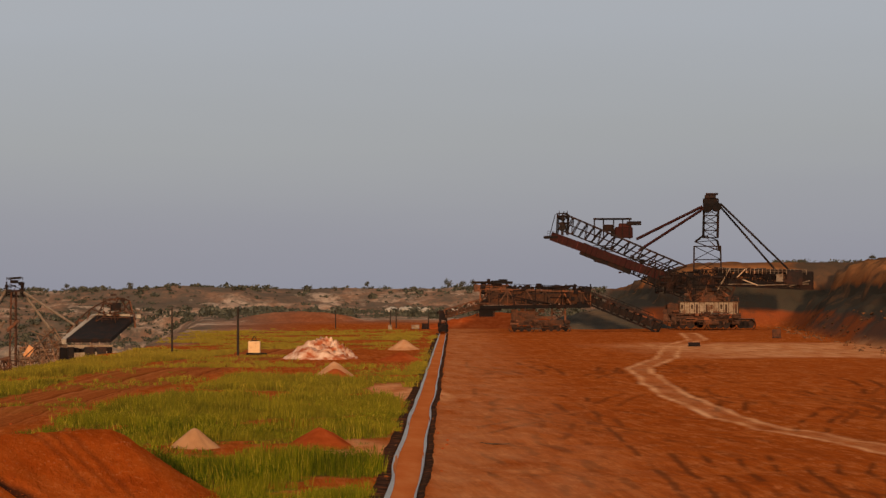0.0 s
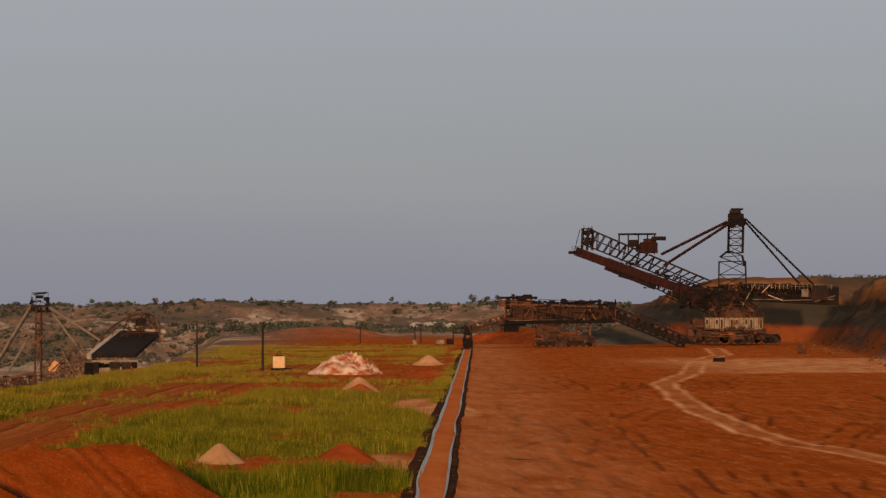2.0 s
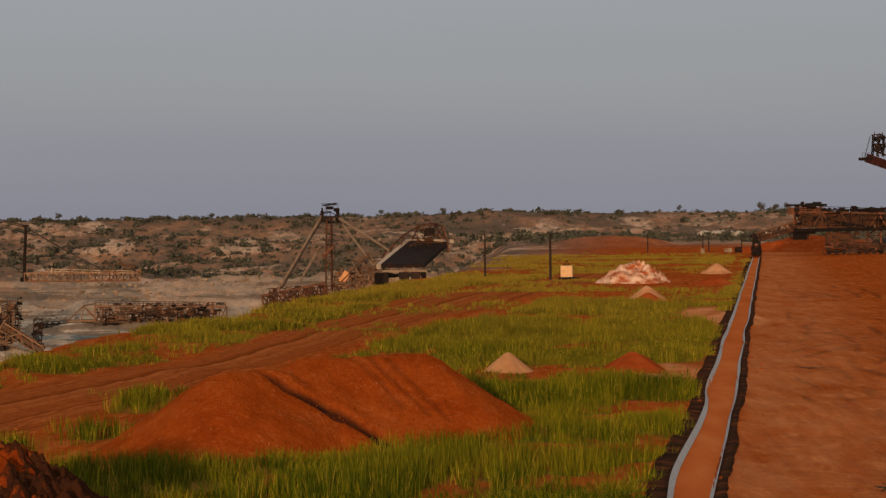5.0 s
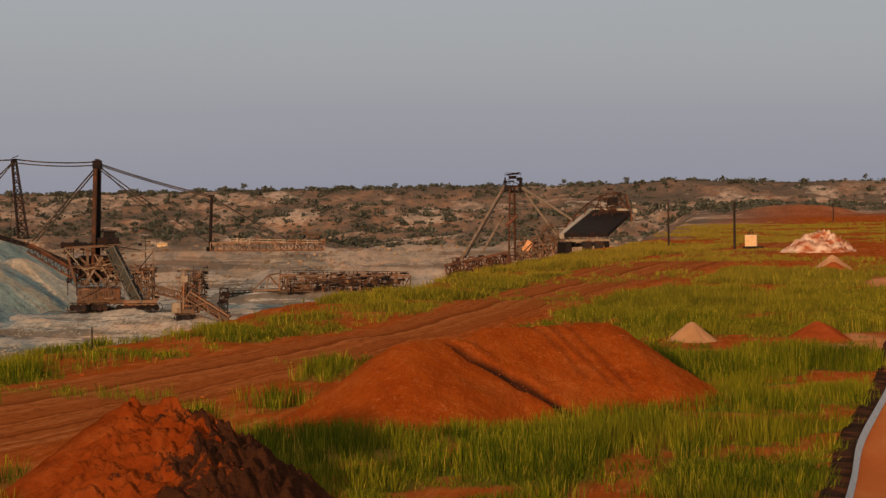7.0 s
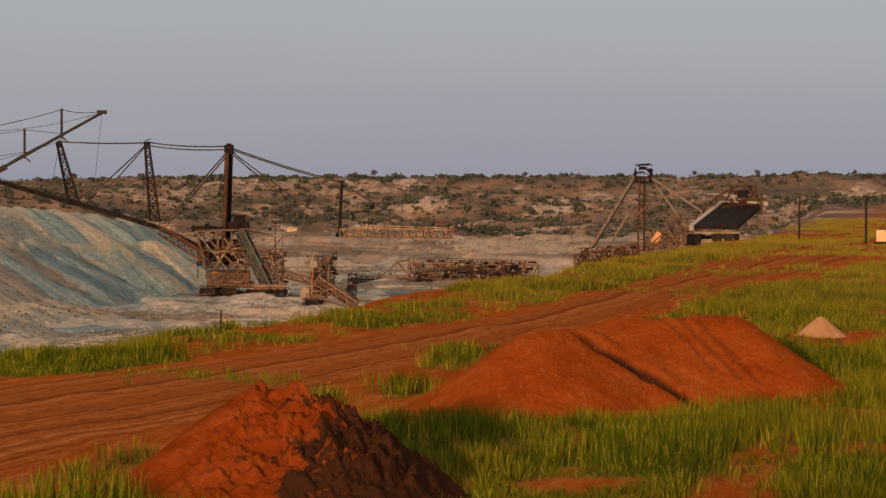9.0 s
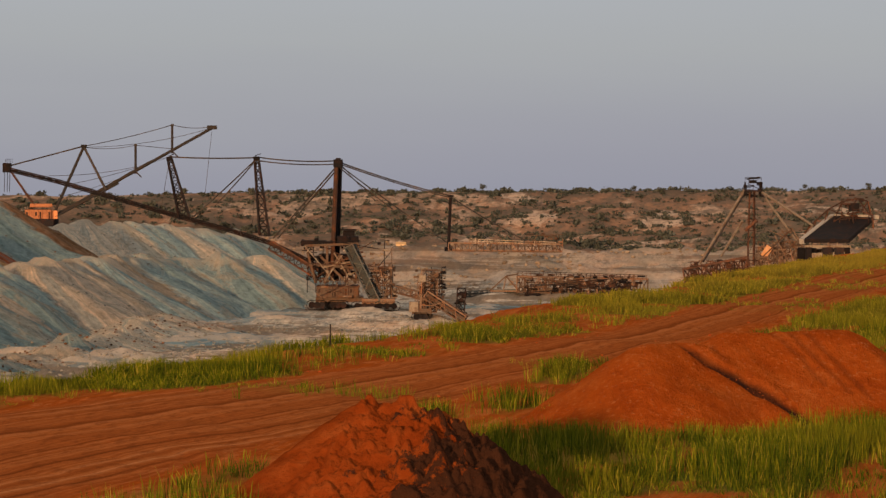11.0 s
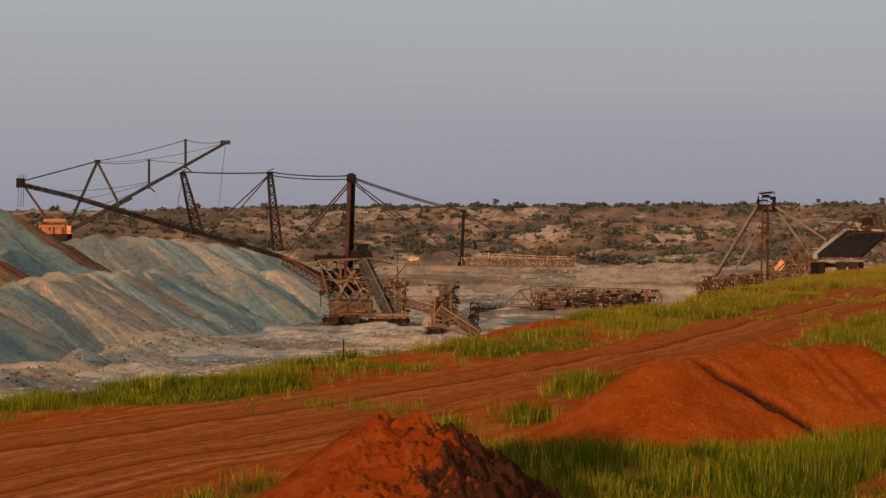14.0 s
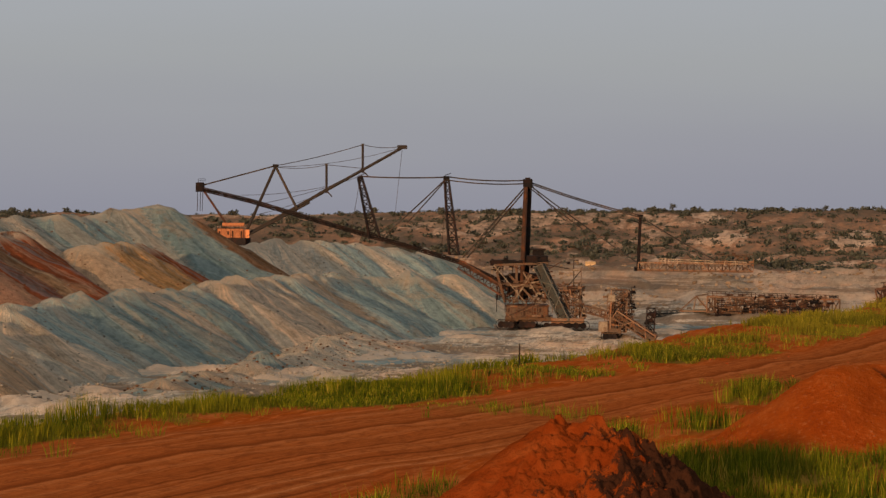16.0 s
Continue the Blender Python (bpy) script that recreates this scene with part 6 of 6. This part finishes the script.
def water_wagon():
    x, y = -197.7, 959.9
    t = thing("tank_wagon", pose(x, y, ground_z(x, y), 0, 0, 11), "cream tank wagon parked on the far terrace", "vehicle")
    m = Mesh()
    m.tube((-1.9, 0, 2.0), (1.9, 0, 2.0), 1.15, n=16)
    m.box((0, 0, 2.6), (4.0, 2.2, 0.9))
    part("tank", m, PAINT_CREAM, t)
    m = Mesh()
    m.box((0, 0, 0.85), (4.0, 1.6, 0.4))
    wheels(m, -1.9, 1.9, 0.45, 0.45, 3, -0.8, 0.35)
    wheels(m, -1.9, 1.9, 0.45, 0.45, 3, 0.8, 0.35)
    part("chassis", m, RUBBER, t)


water_wagon()


def branch_pile(x, y, ln, n, label, seed):
    rnd = random.Random(seed)
    t = thing("branch_pile" if n > 4 else "fallen_branch", pose(x, y, ground_z(x, y)), label, "branches")
    for k in range(n):
        m = Mesh()
        a = rnd.uniform(-0.35, 0.35) + (math.pi if k % 2 else 0)
        p = Vector((rnd.uniform(-0.2, 0.2) * ln, rnd.uniform(-0.3, 0.3), 0.05))
        for s in range(3):
            q = p + Vector((math.cos(a) * ln * 0.2, math.sin(a) * ln * 0.5, rnd.uniform(-0.02, 0.12) * ln * 0.3))
            q.z = max(q.z, 0.04)
            m.tube(p, q, 0.045 - 0.01 * s, 0.035 - 0.01 * s, 6)
            p, a = q, a + rnd.uniform(-0.5, 0.5)
        part("branch", m, BARK, t)


branch_pile(13.2, 83.5, 1.5, 11, "heap of dry dark branches on the graded ground", 3)
branch_pile(18.5, 150.3, 1.7, 2, "single dark fallen branch on the graded ground", 4)


# ---- loose rubble ----
def build_rubble():
    rng = np.random.default_rng(31)
    # clay lumps over the pit floor
    az, d = rng.uniform(-25, -9, 9000), rng.uniform(430, 700, 9000)
    x, y = d * np.sin(np.radians(az)), d * np.cos(np.radians(az))
    keep = (fbm(x, y, 0.03, 3, 77) > -0.05) & (pit_edge(y) - x > 45) & (x > -196)
    x, y = x[keep], y[keep]
    rocks("clay_rubble", x, y, rng.uniform(0.12, 0.5, len(x)) ** 1.3 + 0.08, CLAY_LUMP, "lumps of grey and cream clay strewn over the pit floor", 3)
    az, d = rng.uniform(-22, -1, 5000), rng.uniform(800, 1020, 5000)
    x, y = d * np.sin(np.radians(az)), d * np.cos(np.radians(az))
    keep = (fbm(x, y, 0.03, 3, 78) > 0.0) & (pit_edge(y) - x > 25)
    x, y = x[keep], y[keep]
    rocks("terrace_rubble", x, y, rng.uniform(0.25, 1.1, len(x)), TERRACE_LUMP, "brown and cream rubble over the far terraces", 8)
    # pale rocks breaking out of the far hillside
    for k, (a0, a1, d0, d1, n) in enumerate(((4.55, 5.45, 1170, 1290, 150), (6.0, 6.3, 1150, 1230, 50))):
        az, d = rng.uniform(a0, a1, n), rng.uniform(d0, d1, n)
        rocks("rock_outcrop", d * np.sin(np.radians(az)), d * np.cos(np.radians(az)), rng.uniform(0.6, 2.6, n), PALE_ROCK, "pale chalky rocks breaking out of the scrubby hillside", 11 + k)
    # clods on the plateau: along the road, by the channel and below the cut face
    n = 2600
    x, y = rng.uniform(-45, 60, n), rng.uniform(75, 400, n)
    keep = ((np.abs(x - road_left(y)) < 1.5) | (np.abs(x - road_right(y)) < 1.2) | ((x - channel_x(y) > 1.0) & (x - channel_x(y) < 2.2)))
    x, y = x[keep], y[keep]
    a, b = rng.uniform(60, 150, 2200), rng.uniform(330, 640, 2200)
    ok = np.abs(cut_in(a, b)) < 5
    rocks("cut_rubble", a[ok], b[ok], rng.uniform(0.1, 0.5, ok.sum()), CUT_LUMP, "brown rubble along the foot of the cut face", 6)
    rocks("earth_clods", x, y, rng.uniform(0.03, 0.14, len(x)), HEAP_RED, "small clods of red earth along road and bank edges", 4)


build_rubble()


# ---- plants ----
def blades_mesh(name, base, height, width, lean, mat, count):
    """count blades at each base point, joined into one mesh."""
    rng = np.random.default_rng(7)
    n = len(base)
    b = np.repeat(base, count, 0)
    h = np.repeat(height, count) * rng.uniform(0.55, 1.1, n * count)
    w = np.repeat(width, count) * rng.uniform(0.7, 1.3, n * count)
    sp = np.repeat(lean, count)
    off = rng.normal(0, 1, (n * count, 2)) * (sp * 0.55)[:, None]
    b = b.copy()
    b[:, :2] += off
    a = rng.uniform(0, math.pi, n * count)
    sx, sy = np.cos(a) * w / 2, np.sin(a) * w / 2 * 0.5
    tip = b.copy()
    tip[:, :2] += off * 0.7 + rng.normal(0, 1, (n * count, 2)) * (sp * 0.35)[:, None]
    tip[:, 2] += h
    mid = b * 0.45 + tip * 0.55
    mid[:, :2] = b[:, :2] * 0.62 + tip[:, :2] * 0.38
    z = np.zeros_like(sx)
    d = np.stack([sx, sy, z], -1)
    v = np.stack([b - d * 0.8, b + d * 0.8, mid + d, mid - d, tip], 1).reshape(-1, 3)
    k = np.arange(n * count)[:, None] * 5
    loops = np.concatenate([k + np.array([0, 1, 2, 3]), k + np.array([3, 2, 4])], 1).ravel()
    me = bpy.data.meshes.new(name)
    me.vertices.add(len(v))
    me.vertices.foreach_set("co", v.astype(np.float32).ravel())
    me.loops.add(len(loops))
    me.loops.foreach_set("vertex_index", loops.astype(np.int32))
    me.polygons.add(n * count * 2)
    starts = (np.arange(n * count)[:, None] * 7 + np.array([0, 4])).ravel()
    me.polygons.foreach_set("loop_start", starts.astype(np.int32))
    me.update(calc_edges=True)
    me.materials.append(mat)
    return me


HEAPS = [(-7.2, 105.2, 7.6, 9.6), (-14.1, 68.6, 5.4, 6.0), (0.6, 147, 1.3, 2.0), (7.9, 149, 1.9, 3.8), (18.5, 346, 5.4, 8), (16.2, 275, 2.3, 4), (15.9, 266, 2, 3), (34.8, 404, 2.6, 4), (28.5, 335, 3, 4.5)]


def build_grass():
    rng = np.random.default_rng(11)
    out = []
    for y0, y1, dens, hgt, wid in ((58, 130, 8.0, 0.90, 0.024), (130, 210, 4.6, 0.82, 0.038), (210, 345, 2.4, 0.70, 0.06), (345, 640, 1.0, 0.5, 0.10)):
        x0, x1 = -62.0, 64.0
        n = int((x1 - x0) * (y1 - y0) * dens)
        x, y = rng.uniform(x0, x1, n), rng.uniform(y0, y1, n)
        az = np.degrees(np.arctan2(x, y))
        c = grass_cover(x, y)
        ok = (rng.uniform(0, 1, n) < c) & (az > -26) & (az < 16)
        for hx, hy, rx, ry in HEAPS:
            ok &= np.hypot((x - hx) / rx, (y - hy) / ry) > 0.93
        x, y, c = x[ok], y[ok], c[ok]
        tall = 0.40 + 1.15 * np.clip(0.5 + 1.3 * fbm(x, y, 0.16, 3, 91), 0, 1)
        out.append((np.stack([x, y, land(x, y) - 0.03], -1), hgt * tall * (0.6 + 0.4 * c), np.full(len(x), wid), np.full(len(x), 0.22 + 0.0006 * y0)))
    base, h, w, s = (np.concatenate([o[i] for o in out]) for i in range(4))
    ob = new("grass", blades_mesh("grass", base, h, w, s, GRASS, 11))
    tagged(ob, "tall yellow-green grass growing in clumps on red soil", "grass", kind="stuff")
    return len(base)


build_grass()


def shrub_points(rng, n, size):
    """Leaf clumps over a few rounded lobes that reach the ground."""
    lobes = rng.normal(0, 1, (5, 3)) * np.array([0.30, 0.30, 0.07]) * size + np.array([0, 0, 0.26 * size])
    u = rng.normal(0, 1, (n, 3))
    u /= np.linalg.norm(u, axis=1)[:, None]
    p = lobes[rng.integers(0, 5, n)] + u * rng.uniform(0.15, 0.30, (n, 1)) * size
    p[:, 2] = np.clip(p[:, 2], 0.04 * size, None)
    return p


def leaf_cards(pts, size, rng):
    n = len(pts)
    u, v = rng.normal(0, 1, (n, 3)), rng.normal(0, 1, (n, 3))
    u /= np.linalg.norm(u, axis=1)[:, None]
    v -= u * (u * v).sum(1)[:, None]
    v /= np.linalg.norm(v, axis=1)[:, None]
    s = size[:, None]
    q = np.stack([pts - u * s, pts - v * s * 0.7, pts + u * s, pts + v * s * 0.7], 1).reshape(-1, 3)
    return q


def quads_mesh(name, q, mat):
    me = bpy.data.meshes.new(name)
    me.vertices.add(len(q))
    me.vertices.foreach_set("co", q.astype(np.float32).ravel())
    me.loops.add(len(q))
    me.loops.foreach_set("vertex_index", np.arange(len(q), dtype=np.int32))
    me.polygons.add(len(q) // 4)
    me.polygons.foreach_set("loop_start", np.arange(0, len(q), 4, dtype=np.int32))
    me.update(calc_edges=True)
    me.materials.append(mat)
    return me


def build_scrub():
    rng = np.random.default_rng(23)
    out = []
    n = 24000
    az, d = rng.uniform(-25, 17, n), rng.uniform(880, 1500, n) ** 1.0
    x, y = d * np.sin(np.radians(az)), d * np.cos(np.radians(az))
    e = pit_edge(y) - x
    grove = fbm(x, y, 0.010, 3, 95)
    ok = (rng.uniform(0, 1, n) < np.clip(0.50 + 1.3 * grove - 0.012 * (az + 8), 0.12, 1)) & (cut_in(x, y) < -4) & (np.hypot((x - 36) / 34, (y - 830) / 55) > 1) & ((e < 0) | (d > 1010))
    x, y = x[ok], y[ok]
    for a, b, c in zip(x, y, land(x, y)):
        s = rng.uniform(0.9, 2.7) * (2.0 if rng.random() < 0.20 else 1)
        m = int(16 + 10 * s)
        p = shrub_points(rng, m, s) + np.array([a, b, c - 0.2])
        out.append(leaf_cards(p, rng.uniform(0.12, 0.22, m) * s, rng))
    # low trees along the skyline
    for az in np.sort(rng.uniform(-25, 9.5, 210)):
        d = rng.uniform(1440, 1515)
        a, b = d * math.sin(radians(az)), d * math.cos(radians(az))
        s = rng.uniform(1.4, 3.4)
        m = 44
        p = shrub_points(rng, m, s) + np.array([a, b, ground_z(a, b) - 0.2])
        out.append(leaf_cards(p, rng.uniform(0.10, 0.19, m) * s, rng))
    # brush on top of the cut face
    for i in range(60):
        az = rng.uniform(13.2, 16.6)
        d = rng.uniform(690, 720) if az < 15.6 else rng.uniform(520, 560)
        a, b = d * math.sin(radians(az)), d * math.cos(radians(az))
        s = rng.uniform(0.8, 2.0)
        p = shrub_points(rng, 24, s) + np.array([a, b, ground_z(a, b) - 0.1])
        out.append(leaf_cards(p, rng.uniform(0.12, 0.2, 24) * s, rng))
    tagged(new("scrub", quads_mesh("scrub", np.concatenate(out), LEAF)), "dark olive scrub and low bushes scattered over dry hills", "bushes", kind="stuff")


build_scrub()


def tree(az, d, h, seed, label):
    rng = np.random.default_rng(seed)
    x, y = d * math.sin(radians(az)), d * math.cos(radians(az))
    t = thing("tree", pose(x, y, ground_z(x, y) - 0.1), label, "tree", "trees on the skyline")
    m = Mesh()
    m.tube((0, 0, 0), (0.1 * h * 0.3, 0, h * 0.45), 0.05 * h, 0.03 * h)
    for k in range(5):
        a = k * 1.26 + seed
        m.tube((0.03 * h, 0, h * 0.40), (math.cos(a) * h * 0.28, math.sin(a) * h * 0.28, h * (0.62 + 0.05 * k)), 0.025 * h, 0.008 * h, 6)
    part("trunk", m, BARK, t)
    n = 460
    lobes = np.stack([[math.cos(k * 0.9) * h * 0.3 * rng.uniform(0.3, 1), math.sin(k * 0.9) * h * 0.3, h * rng.uniform(0.45, 0.88)] for k in range(8)])
    p = lobes[rng.integers(0, 8, n)] + rng.normal(0, 1, (n, 3)) * h * 0.095
    crown = new("crown", quads_mesh("crown", leaf_cards(p, rng.uniform(0.03, 0.065, n) * h, rng), LEAF))
    crown.parent = t


for i, (az, d, h) in enumerate(((5.93, 1450, 6.2), (6.25, 1455, 5), (6.5, 1450, 5), (8.6, 1440, 5), (8.9, 1445, 4), (15.4, 700, 2.4), (-1.2, 1470, 4.5), (-2.6, 1470, 4), (-6.4, 1480, 4.5), (-9.8, 1480, 5), (4.1, 1470, 4))):
    tree(az, d, h, 40 + i, "dark round-crowned tree on the skyline")
